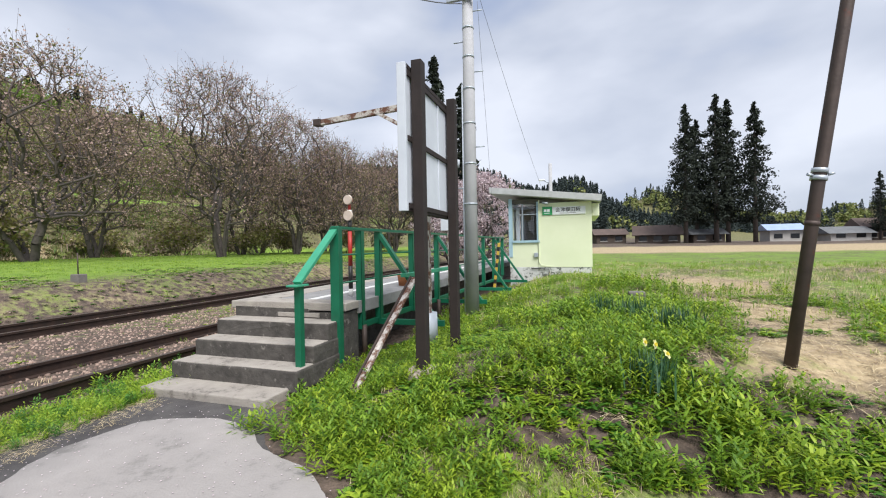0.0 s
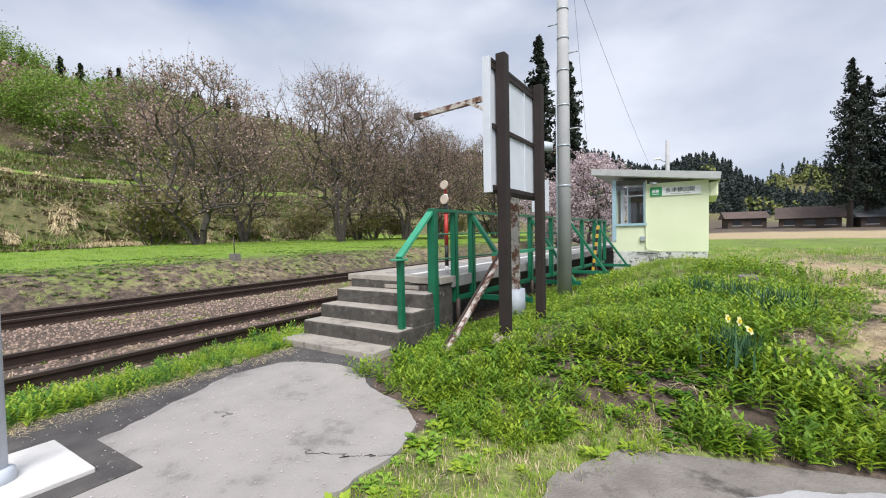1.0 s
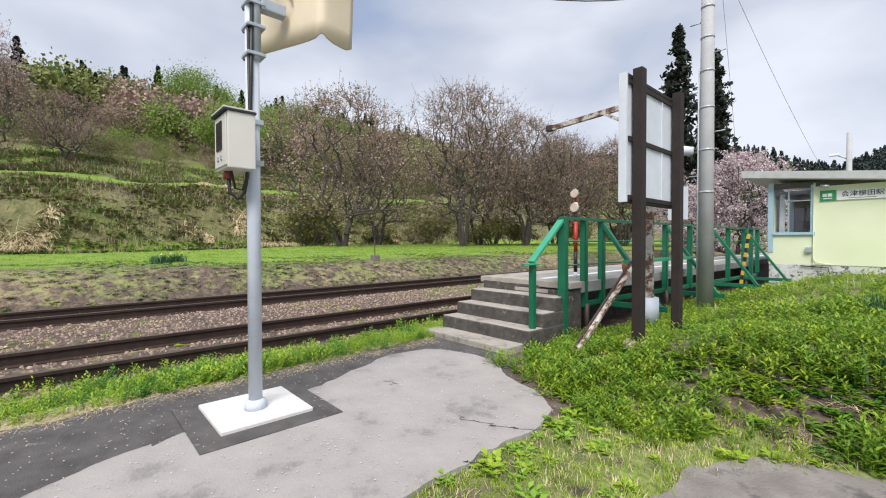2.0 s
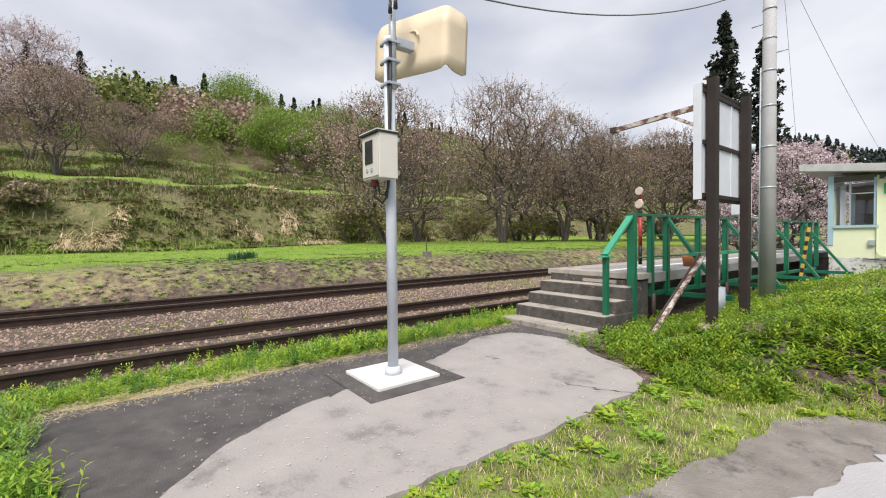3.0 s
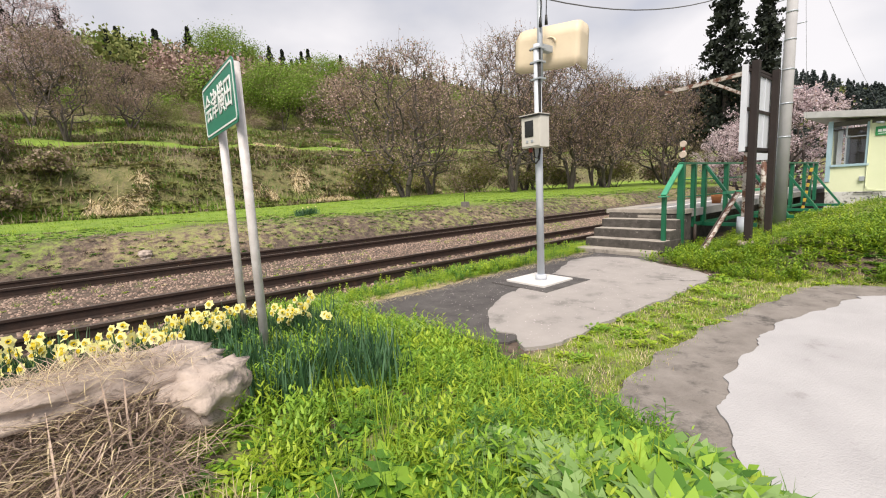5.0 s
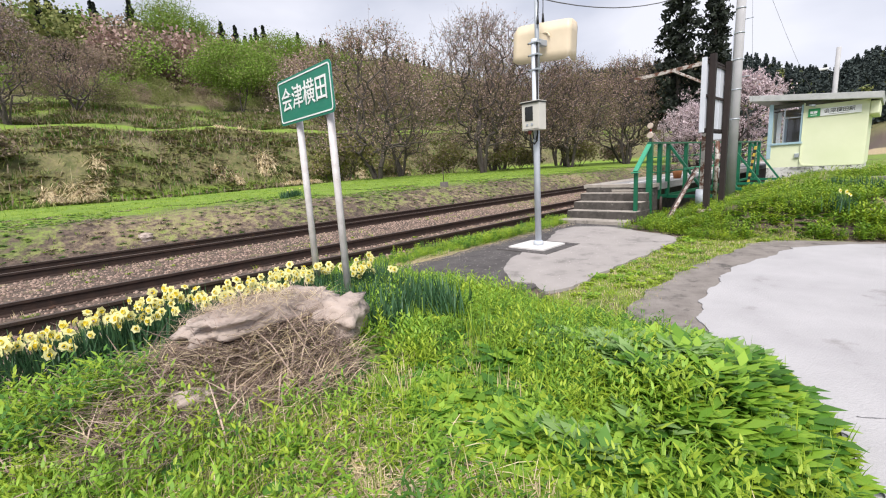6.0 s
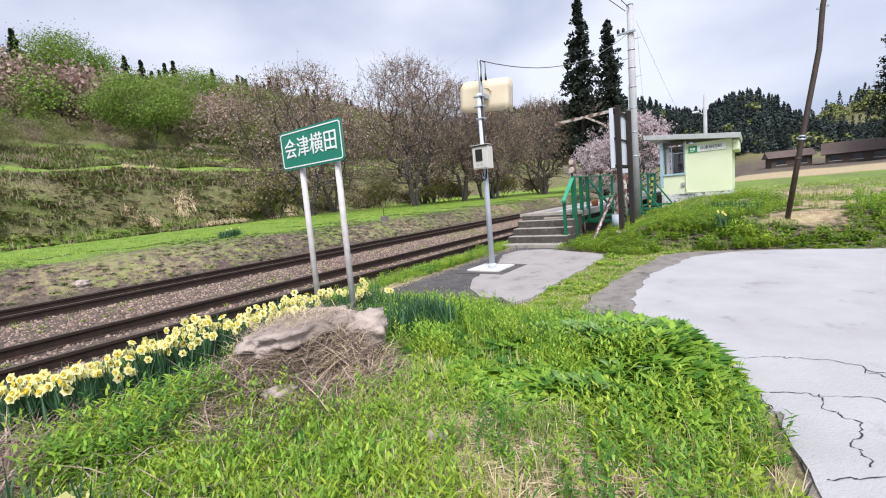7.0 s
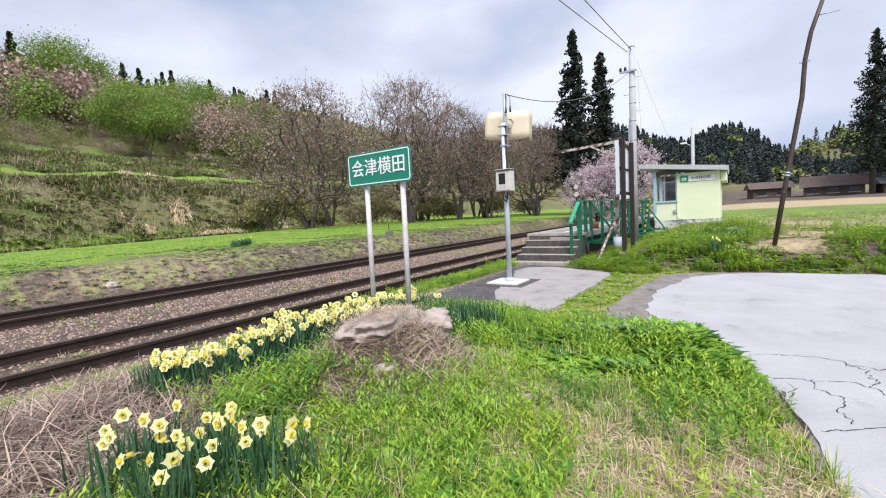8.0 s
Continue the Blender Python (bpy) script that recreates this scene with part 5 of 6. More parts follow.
spots = []
r = random.Random(4)
for i in range(1150):
    y = -48 + 170 * r.random()
    d = 20 + 115 * r.random() ** 1.15
    x = float(foot(y)) - d
    k = r.random()
    low = d < 46 and (y < 8 or 8 < y < 32)
    if (y < 8 and d < 26) or (8 < y < 32 and d < 27):
        continue
    if d > 66:
        kind = 5 if k < 0.52 else 1 if k < 0.70 else 0
    else:
        kind = 2 if k < 0.26 else 3 if k < 0.44 else 0 if k < 0.80 else 1 if k < 0.93 else 4
        kind = kind + 6 if d < 50 else kind
    size = r.uniform(0.6, 1.1) if kind == 5 else r.uniform(0.9, 1.35) if d > 66 else r.uniform(0.9, 1.45)
    size = size * (0.45 if low else 1)
    spots.append((x, y, float(land(x, y)) - 0.4, size, r.uniform(0, 6.3), kind))
wood("hillside_woods", spots, PW, "mixed spring woods on the hillside, brown, green and dark")
spots = []
for i in range(2600):
    x, y = r.uniform(-110, 60), r.uniform(140, 215)
    z = float(land(x, y))
    if z < 5:
        continue
    spots.append((x, y, z - 0.5, r.uniform(0.6, 1.15), r.uniform(0, 6.3), 0 if r.random() < 0.93 else 1))
for i in range(500):
    x, y = r.uniform(15, 130), r.uniform(258, 305)
    z = float(land(x, y))
    if z < 4:
        continue
    spots.append((x, y, z - 0.5, r.uniform(0.7, 1.3), r.uniform(0, 6.3), 0))
for i in range(420):
    x, y = r.uniform(30, 520), r.uniform(540, 690)
    spots.append((x, y, float(land(x, y)) - 2, r.uniform(1.6, 3.0), r.uniform(0, 6.3), 0 if r.random() < 0.45 else 1))
wood("ridge_woods", spots, PF, "dark conifer woods covering the far ridge")


def shrub(name, seed, h, w, label, mats, shares, n, size):
    t = thing(name, pose(0, 0, 0), label, "shrub", "shrubs at the bank")
    segs, ends = branching(seed, h, 1.0, 5, 3, 0.7)
    o = seg_mesh("stalk", segs, twig_m, 4)
    o["kind"] = "stuff"
    o.parent = t
    r2 = np.random.default_rng(seed)
    P = crown_points(seed, n, h, w, 24)
    P[:, 2] = np.abs(P[:, 2]) * 0.95
    V, F = quads_at(P, size, r=r2)
    o = from_arrays("foliage", V, F, mats, r2.choice(len(mats), n, p=shares))
    o["kind"] = "stuff"
    o.parent = t
    return t


s1 = shrub("shrub", 81, 3.2, 4.2, "olive green shrub at the foot of the bank", [cherry_green, leaf_mid, leaf_brown], [0.55, 0.2, 0.25], 3200, 0.13)
place(s1, [(-30.0, 12.6, 0, 1.25), (-27.0, 30, 60, 1.0), (-32, 27.0, 130, 1.1), (-29.6, 36, 220, 1.1), (-24, 40, 10, 1.0), (-45.5, 20, 70, 1.3), (-46, 29, 40, 1.2)])
s2 = shrub("shrub", 88, 2.0, 3.4, "tangled brown undergrowth on the bank", [leaf_brown, leaf_mid], [0.75, 0.25], 2200, 0.15)
place(s2, [(-43.5, -11, 0, 1.3), (-46.5, -8, 30, 1.2), (-49, -12, 10, 1.4), (-44, -17, 90, 1.5), (-38, 30, 100, 1.3), (-34, 44, 150, 1.4), (-36, 36, 250, 1.2), (-27, 56, 50, 1.4)])

# ---------------------------------------------------------------- houses far off
def house(x, y, w, d, h, roof_h, turn, wall, roof, label):
    w, d, h, roof_h = w * 0.66, d * 0.8, h * 0.72, roof_h * 0.85
    t = thing("house", pose(x, y, float(land(x, y)) - 0.1, 0, 0, turn), label, "house", "houses beyond the field")
    part("wall", box(-w / 2, -d / 2, 0, w / 2, d / 2, h, 0.02), wall, t)
    bm = bmesh.new()
    e = 0.6
    P = [(-w / 2 - e, -d / 2 - e, h), (w / 2 + e, -d / 2 - e, h), (w / 2 + e, d / 2 + e, h), (-w / 2 - e, d / 2 + e, h), (-w / 2 - e, 0, h + roof_h), (w / 2 + e, 0, h + roof_h)]
    lo = [bm.verts.new(p) for p in P]
    for f in ((0, 1, 5, 4), (2, 3, 4, 5), (0, 4, 3), (1, 2, 5), (0, 3, 2, 1)):
        bm.faces.new([lo[i] for i in f])
    bmesh.ops.recalc_face_normals(bm, faces=bm.faces)
    part("roof", bm, roof, t)
    n = max(2, int(w / 2.6))
    for i in range(n):
        cx = -w / 2 + w * (i + 0.5) / n
        wd = part("window", box(cx - 0.7, -d / 2 - 0.05, 0.6, cx + 0.7, -d / 2 + 0.02, 1.5, 0.02), dark_glass, t)
        part("window_frame", box(cx - 0.8, -d / 2 - 0.04, 0.48, cx + 0.8, -d / 2 - 0.005, 0.59, 0.01), house_pale, wd)


house(6.5, 98, 9, 7, 2.6, 1.6, 8, house_wall, house_roof, "low farmhouse with brown roof")
house(15.5, 95, 12, 8, 2.4, 2.4, -6, house_wall, house_roof, "broad dark timber farmhouse with brown gable roof")
house(23.6, 93, 8, 6, 2.3, 1.3, 4, house_wall, roof_slate, "dark barn with a slate grey roof")
house(37.5, 97, 8, 6, 3.0, 1.5, 0, house_pale, roof_blue, "pale house with a blue metal roof")
house(45.0, 93, 9, 6, 1.9, 1.5, 5, house_pale, roof_slate, "low pale house with a grey roof")
house(50.8, 96, 7, 6, 3.4, 2.0, 0, house_wall, house_roof, "brown timber house beyond the field")
house(57.5, 88, 9, 7, 3.0, 1.9, -8, house_pale, roof_blue, "pale house with a blue-grey roof")
house(62.0, 74, 10, 8, 3.4, 2.4, -20, house_pale, roof_slate, "large pale house with dark gable roof")

# ---------------------------------------------------------------- low plants
def leaf_strip(base, direction, length, width, bend, r, segs=2):
    """One narrow blade as quads that share edges: places and faces."""
    d = np.array(direction, float)
    d /= np.linalg.norm(d) + 1e-9
    side = np.cross(d, [0, 0, 1])
    side /= np.linalg.norm(side) + 1e-9
    V, p = [], np.array(base, float)
    cur = d.copy()
    for i in range(segs + 1):
        w = width * (1 - (i / segs) ** 1.6) * 0.5 + width * 0.05
        if i == 0:
            w = width * 0.3
        V += [p - side * w, p + side * w]
        cur = cur + np.array([0, 0, -bend])
        cur /= np.linalg.norm(cur)
        p = p + cur * length / segs
    F = [(2 * i, 2 * i + 1, 2 * i + 3, 2 * i + 2) for i in range(segs)]
    return np.array(V), np.array(F)


def gather(strips):
    Vs, Fs, k = [], [], 0
    for V, F in strips:
        Vs.append(V)
        Fs.append(F + k)
        k += len(V)
    return np.concatenate(Vs), np.concatenate(Fs)


def tuft(seed, n, length, width, spread=0.5, bend=0.35, rad=0.05, segs=3):
    r = np.random.default_rng(seed)
    out = []
    for i in range(n):
        a = r.uniform(0, 6.28)
        d = (math.cos(a) * spread * r.random(), math.sin(a) * spread * r.random(), 1)
        out.append(leaf_strip((r.normal() * rad, r.normal() * rad, -0.01), d, length * r.uniform(0.55, 1.1), width, bend * r.uniform(0.3, 1.2), r, segs))
    return gather(out)


def shoot(seed, stems, height, leaf, width, rad=0.06, rise=0.35):
    """Upright leafy shoots: leaves all round several stems."""
    r = np.random.default_rng(seed)
    out = []
    for s in range(stems):
        b = np.array([r.normal() * rad, r.normal() * rad, 0])
        lean = np.array([r.normal() * 0.15, r.normal() * 0.15, 1.0])
        h = height * r.uniform(0.6, 1.1)
        out.append(leaf_strip(b, lean, h, 0.008, 0.0, r, 1))
        k = 9
        for i in range(k):
            f = (i + 0.5) / k
            a = i * 2.4 + r.random()
            up = rise + 0.9 * f
            out.append(leaf_strip(b + lean * h * f, (math.cos(a), math.sin(a), up), leaf * (1.1 - 0.45 * f) * r.uniform(0.8, 1.2), width, 0.3, r, 2))
    return gather(out)


def rosette(seed, n, leaf, width, rise=0.5):
    """Broad low leaves on short stalks."""
    r = np.random.default_rng(seed)
    out = []
    for i in range(n):
        a = r.uniform(0, 6.28)
        el = rise * r.uniform(0.5, 1.6)
        L = leaf * r.uniform(0.6, 1.2)
        d = np.array([math.cos(a), math.sin(a), el])
        st = r.normal(size=3) * np.array([0.03, 0.03, 0.0])
        b = st + d * L * 0.35
        side = np.cross(d, [0, 0, 1.0])
        side /= np.linalg.norm(side)
        e = b + np.array([d[0], d[1], el * 0.3]) * L * 0.75
        mid = (b + e) / 2 + np.array([0, 0, 0.02])
        w = width * r.uniform(0.7, 1.2) * 0.5
        V = np.array([b, b * 0.55 + e * 0.45 - side * w + [0, 0, .008], e, b * 0.55 + e * 0.45 + side * w + [0, 0, .008]])
        out.append((V, np.array([(0, 1, 2, 3)])))
        if i % 3 == 0:
            out.append((np.array([st - side * 0.003, st + side * 0.003, b + side * 0.003, b - side * 0.003]), np.array([(0, 1, 2, 3)])))
    return gather(out)


def strands(seed, n, length, width=0.006, flat=0.25):
    r = np.random.default_rng(seed)
    out = []
    for i in range(n):
        a = r.uniform(0, 6.28)
        d = (math.cos(a), math.sin(a), flat * r.uniform(0.1, 2.2))
        out.append(leaf_strip((r.normal() * 0.08, r.normal() * 0.08, 0.005 + 0.04 * r.random()), d, length * r.uniform(0.5, 1.2), width, 0.28, r, 2))
    return gather(out)


def scatter(name, protos, mats, X, Y, S, label, category="weeds", lift=0.0, seed=1):
    """Plants sown over the ground as one mesh."""
    r = np.random.default_rng(seed)
    Z = land(X, Y) + lift
    A = r.uniform(0, 6.28, len(X))
    K = r.integers(0, len(protos), len(X))
    Vs, Fs, I, k = [], [], [], 0
    for kind, (V, F) in enumerate(protos):
        sel = np.where(K == kind)[0]
        if not len(sel):
            continue
        c, s = np.cos(A[sel])[:, None], np.sin(A[sel])[:, None]
        sc = S[sel][:, None]
        W = np.stack([(V[None, :, 0] * c - V[None, :, 1] * s) * sc + X[sel][:, None], (V[None, :, 0] * s + V[None, :, 1] * c) * sc + Y[sel][:, None], V[None, :, 2] * sc + Z[sel][:, None]], -1)
        Vs.append(W.reshape(-1, 3))
        Fs.append((F[None] + (np.arange(len(sel)) * len(V))[:, None, None] + k).reshape(-1, 4))
        I.append(np.full(len(sel) * len(F), kind % len(mats)))
        k += len(sel) * len(V)
    ob = from_arrays(name, np.concatenate(Vs), np.concatenate(Fs), mats, np.concatenate(I))
    return tagged(ob, label, category, kind="stuff")


def sow(n, x0, x1, y0, y1, keep, seed):
    r = np.random.default_rng(seed)
    X, Y = r.uniform(x0, x1, n), r.uniform(y0, y1, n)
    k = keep(X, Y, r)
    return X[k], Y[k], r


def off_paving(x, y):
    path = (x > -4.02) & (x < -1.43) & (y > -2.0 - 0.25 * (x + 1.4)) & (y < 2.25 - 0.3 * (x + 1.4))
    steps = (x > -4.5) & (x < -2.72) & (y > 2.7)
    edge = np.interp(y, [-14, -5, -3.4, -2.7, -2.3, -1, 0.1, 0.8, 2.0, 2.6, 2.9], [1.5, 1.2, 0.85, 0.45, -0.6, -0.7, -0.66, -0.6, -0.42, 0.1, 1.2])
    lot = (x > edge + 0.02) & (y < 2.85)
    shelter = (x > -2.3) & (x < 0.5) & (y > 13.3) & (y < 17)
    return ~(path | steps | lot | shelter)


# the mound beside the platform
def on_mound(x, y, r):
    return off_paving(x, y) & (y > mound_front(x) - 0.05) & (x > -2.7) & (r.random(len(x)) < 0.14 + 0.86 * (wob(x, y, 2.6) + 0.5 * wob(x, y, 6.1, 0.8) > -0.22)) & (r.random(len(x)) < 1.3 - 0.105 * y - 0.1 * np.clip(x - 1.2, 0, 9)) & (1.3 * dry_patch(x, y) < r.random(len(x)))


shoots = [shoot(100 + i, 4, 0.13, 0.052, 0.019, 0.06) for i in range(4)]
big_shoots = [shoot(110 + i, 6, 0.18, 0.066, 0.021, 0.075, 0.6) for i in range(4)]
ros = [rosette(120 + i, 20, 0.085, 0.04) for i in range(4)]
big_ros = [rosette(130 + i, 16, 0.15, 0.075, 0.7) for i in range(4)]
tufts = [tuft(140 + i, 12, 0.16, 0.008, 0.6) for i in range(4)]
short = [tuft(150 + i, 10, 0.075, 0.007, 0.8, rad=0.05, segs=2) for i in range(4)]
straws = [strands(160 + i, 12, 0.16) for i in range(3)]
long_straws = [strands(170 + i, 14, 0.34, 0.008, 0.5) for i in range(3)]

X, Y, q = sow(8600, -2.7, 4.0, 2.1, 11, on_mound, 1)
scatter("mound_weeds", big_shoots, [mound_a, mound_b, mound_a, mound_b], X, Y, (0.45 + 0.75 * q.random(len(X)) ** 1.6) * (1 + 0.25 * wob(X, Y, 1.9, 0.4)) * np.where((X < -0.9) & (Y < 6), 0.85, 1), "fresh green leafy weeds covering the mound", seed=2)
X, Y, q = sow(6500, -2.7, 3.4, 2.1, 8, lambda x, y, r: off_paving(x, y) & (y > mound_front(x) - 0.1) & (wob(x, y, 3.1, 0.5) > -0.1) & (1.3 * dry_patch(x, y) < r.random(len(x))), 3)
scatter("low_leaves", ros, [weed_c, mound_a, mound_a, mound_b], X, Y, q.uniform(0.5, 1.1, len(X)), "low broad green leaves between the weeds", seed=4)
X, Y, q = sow(6500, -2.6, 11, 2.2, 20, lambda x, y, r: off_paving(x, y) & (y > mound_front(x)) & (r.random(len(x)) < np.where(y < 6, 0.3, 1.1 - 0.03 * y)) & (1.25 * dry_patch(x, y) < 0.12 + r.random(len(x))), 5)
scatter("field_grass", tufts, [grass_blade, mound_b, grass_blade, straw], X, Y, q.uniform(0.45, 1.1, len(X)) * np.where(Y < 6, 0.6, 1), "tufts of green field grass", "grass", seed=6)
X, Y, q = sow(11000, -1.6, 8, 2.5, 16, lambda x, y, r: off_paving(x, y) & (1.4 * dry_patch(x, y) + 0.14 > r.random(len(x))), 7)
scatter("dry_grass", straws, [straw, straw, straw_brown], X, Y, q.uniform(0.45, 1.1, len(X)), "flattened straw-coloured dry grass", "grass", seed=8)

# the verge between path and track, and weeds in the track
X, Y, q = sow(5200, -5.35, -4.02, -9, 4.6, lambda x, y, r: (x < -4.1 - 0.1 * r.random(len(x))) & ((x > -5.0) | (r.random(len(x)) < 0.3)) & ((y > -3.2) | ((x > -4.6) & (r.random(len(x)) < 0.3))), 9)
scatter("verge_weeds", ros + big_shoots, [weed_a, weed_b, weed_c], X, Y, q.uniform(0.35, 0.85, len(X)) * (1 + 0.35 * wob(X, Y, 1.6, 0.2)), "green weeds along the edge of the track", seed=10)
X, Y, q = sow(1500, -4.3, -3.9, -3, 3, lambda x, y, r: r.random(len(x)) < 0.9, 11)
scatter("verge_straw", straws, [straw], X, Y, q.uniform(0.4, 0.8, len(X)), "dry straw fringe along the asphalt", "grass", seed=12)
X, Y, q = sow(2400, -11.2, -4.9, -12, 30, lambda x, y, r: (wob(x, y, 1.3) > 0.3) | ((x < -9.7) & (x > -10.8) & (r.random(len(x)) < 0.6)) | ((x < -5.4) & (x > -6.6) & (r.random(len(x)) < 0.45)), 13)
scatter("track_weeds", tufts + ros, [grass_blade, weed_b, straw], X, Y, q.uniform(0.35, 0.8, len(X)), "sparse weeds growing among the rails", seed=14)
# beyond the track
X, Y, q = sow(9500, -30, -11.4, -14, 34, lambda x, y, r: (r.random(len(x)) < 0.30 + 0.6 * sm(-14, -17, x)) & (x > brow(y) - 1), 15)
scatter("far_grass", short, [grass_blade, weed_b, grass_blade], X, Y, q.uniform(0.8, 1.9, len(X)), "short bright green grass beyond the track", "grass", seed=16)
X, Y, q = sow(8500, -16.8, -11.0, -14, 32, lambda x, y, r: wob(x, y, 0.9) > -0.4, 17)
scatter("far_stubble", straws + ros, [straw_brown, weed_c, straw_brown, weed_c, grass_blade, straw_brown, weed_c], X, Y, q.uniform(0.6, 1.5, len(X)) * 0.65, "brown stubble and creeping weeds beside the track", "weeds", seed=18)
X, Y, q = sow(24000, -76, -42, -26, 52, lambda x, y, r: (foot(y) - x > -1) & (foot(y) - x < 30) & ((foot(y) - x < 10.3) | (foot(y) - x > 15)) & (wob(x, y, 0.7, 0.7) + r.normal(size=len(x)) * 0.5 > -0.5), 19)
scatter("bank_growth", [tuft(200 + i, 11, 0.42, 0.045, 1.1, rad=0.42, segs=2) for i in range(4)] + [rosette(210 + i, 16, 0.40, 0.15) for i in range(3)], [leaf_mid, leaf_brown, leaf_mid, weed_c, leaf_mid, cherry_green, leaf_brown], X, Y, q.uniform(0.8, 1.9, len(X)), "rough grass, brambles and dead stalks on the bank", seed=20)

def straw_clump(x, y, s, seed):
    t = thing("dry_grass_clump", pose(x, y, float(land(x, y)) - 0.05), "pale dead grass clump hanging on the bank", "dry grass", "dry clumps on the bank")
    q = np.random.default_rng(seed)
    n = 260
    a = q.normal(0, 1.0, n)
    out = np.stack([np.cos(a), np.sin(a)], 1)
    base = q.normal(size=(n, 2)) * 0.16 * s
    length = q.uniform(0.45, 1.0, n) * s
    side = np.stack([-out[:, 1], out[:, 0]], 1)
    side = side + q.normal(size=(n, 2)) * 0.4
    rings = []
    for u in (0.0, 0.3, 0.65, 1.0):
        xy = base + out * (length * u * 0.75)[:, None]
        z = land(x + xy[:, 0], y + xy[:, 1]) - float(land(x, y)) + 0.05 + length * (0.5 * u * (1.05 - u) + 0.03) * q.uniform(0.8, 1.2, n) * 1.6
        wide = side * 0.03 * (1.1 - u)
        rings.append((np.column_stack([xy - wide, z]), np.column_stack([xy + wide, z])))
    V = np.concatenate([np.stack([rings[k][0], rings[k][1], rings[k + 1][1], rings[k + 1][0]], 1).reshape(-1, 3) for k in range(3)])
    F = np.arange(len(V)).reshape(-1, 4)
    o = from_arrays("foliage", V, F, [straw])
    o["kind"] = "stuff"
    o.parent = t


for i, (x, y, s) in enumerate(((-43.6, -3.4, 3.0), (-44.4, -2.2, 1.6), (-43.8, -5.2, 1.4), (-46.2, -1.6, 1.3), (-46.4, 8.0, 1.3), (-47.2, 13.0, 1.6), (-48.4, 13.6, 2.6), (-45.0, 14.5, 2.2), (-45.4, 15.6, 2.2), (-45.2, 17.0, 2.2), (-45.4, 17.6, 1.5), (-45.8, 9.4, 1.2), (-46.0, 22.5, 1.6), (-47.0, 25.0, 1.8), (-46.8, 30.0, 1.8), (-47.2, 32.5, 1.6), (-47, 37, 1.6), (-55.5, 14, 1.3), (-55.8, 11.5, 1.0), (-55.6, 16, 1.1))):
    straw_clump(x, y, s, 400 + i)

# short grass between path and car park
X, Y, q = sow(7000, -1.5, 0.9, -2.6, 2.8, lambda x, y, r: off_paving(x, y), 21)
scatter("short_grass", short, [grass_blade, weed_b, weed_b, straw], X, Y, q.uniform(0.4, 0.95, len(X)), "short yellow-green grass between path and car park", "grass", seed=22)

# lush bank by the sign: leafy patch by the car park, spiky shoots in the middle, thinner in front
mug = [rosette(230 + i, 30, 0.085, 0.04, 0.9) for i in range(4)]
spikes = [shoot(240 + i, 6, 0.2, 0.052, 0.013, 0.07) for i in range(4)]
blades = [tuft(180 + i, 16, 0.24, 0.009, 0.5) for i in range(4)]


def leafy(x, y):
    return 0.7 * np.exp(-(((x + 2.1) / 0.6) ** 2 + ((y + 2.8) / 0.5) ** 2)) + np.exp(-(((x - 0.35) / 0.75) ** 2 + ((y + 3.3) / 0.95) ** 2)) + 0.8 * np.exp(-(((x + 0.3) / 0.7) ** 2 + ((y + 4.4) / 0.35) ** 2))


def rocky(x, y):
    return (x > -2.55) & (x < -1.15) & (y < -4.25) & (y > -6.2)


X, Y, q = sow(8600, -2.8, 1.15, -5.6, -2.2, lambda x, y, r: off_paving(x, y) & (leafy(x, y) + 0.16 > r.random(len(x))), 23)
scatter("leafy_weeds", mug, [weed_a, weed_a, weed_b, weed_c], X, Y, q.uniform(0.55, 1.0, len(X)) * (0.75 + 0.6 * leafy(X, Y)), "mounded patch of fresh leafy green weeds", seed=24)
X, Y, q = sow(1500, -2.9, 1.0, -6.4, -2.2, lambda x, y, r: off_paving(x, y) & ~rocky(x, y) & (leafy(x, y) < 0.4) & (wob(x, y, 2.3, 0.4) > -0.2) & (r.random(len(x)) < np.where(y < -5.2, 0.25, 0.8)), 31)
scatter("spiky_weeds", spikes, [weed_b, weed_a, weed_c, weed_a], X, Y, q.uniform(0.6, 1.3, len(X)), "bright yellow-green upright leafy shoots on the bank", seed=32)
X, Y, q = sow(1700, -2.9, 1.2, -8.2, -2.2, lambda x, y, r: off_paving(x, y) & ~rocky(x, y) & (leafy(x, y) < 0.8) & ((x > -1.0) | (y > -5.4) | (r.random(len(x)) < 0.12)) & (r.random(len(x)) < np.where(y < -4.3, 0.3, 1)), 25)
scatter("bank_grass", blades, [grass_deep, grass_blade, weed_b, weed_a], X, Y, q.uniform(0.4, 1.0, len(X)), "tall green grass on the bank", "grass", seed=26)
X, Y, q = sow(900, -2.9, 1.1, -7.5, -2.3, lambda x, y, r: off_paving(x, y) & ~rocky(x, y) & (wob(x, y, 1.9, 2.2) > 0.2) & ((x > -1.2) | (y > -5)), 33)
scatter("broad_leaves", big_ros, [weed_a, weed_c, weed_c], X, Y, q.uniform(0.7, 1.2, len(X)), "broad pale green leaves on the bank", seed=34)
X, Y, q = sow(60, -0.7, 0.7, -3.6, -2.5, lambda x, y, r: off_paving(x, y) & (wob(x, y, 1.5, 0.8) > -0.1), 37)
scatter("large_leaves", [rosette(260 + i, 9, 0.10, 0.085, 0.8) for i in range(4)], [weed_pale], X, Y, q.uniform(0.6, 1.05, len(X)), "large pale grey-green leaves among the bank weeds", lift=0.05, seed=38)
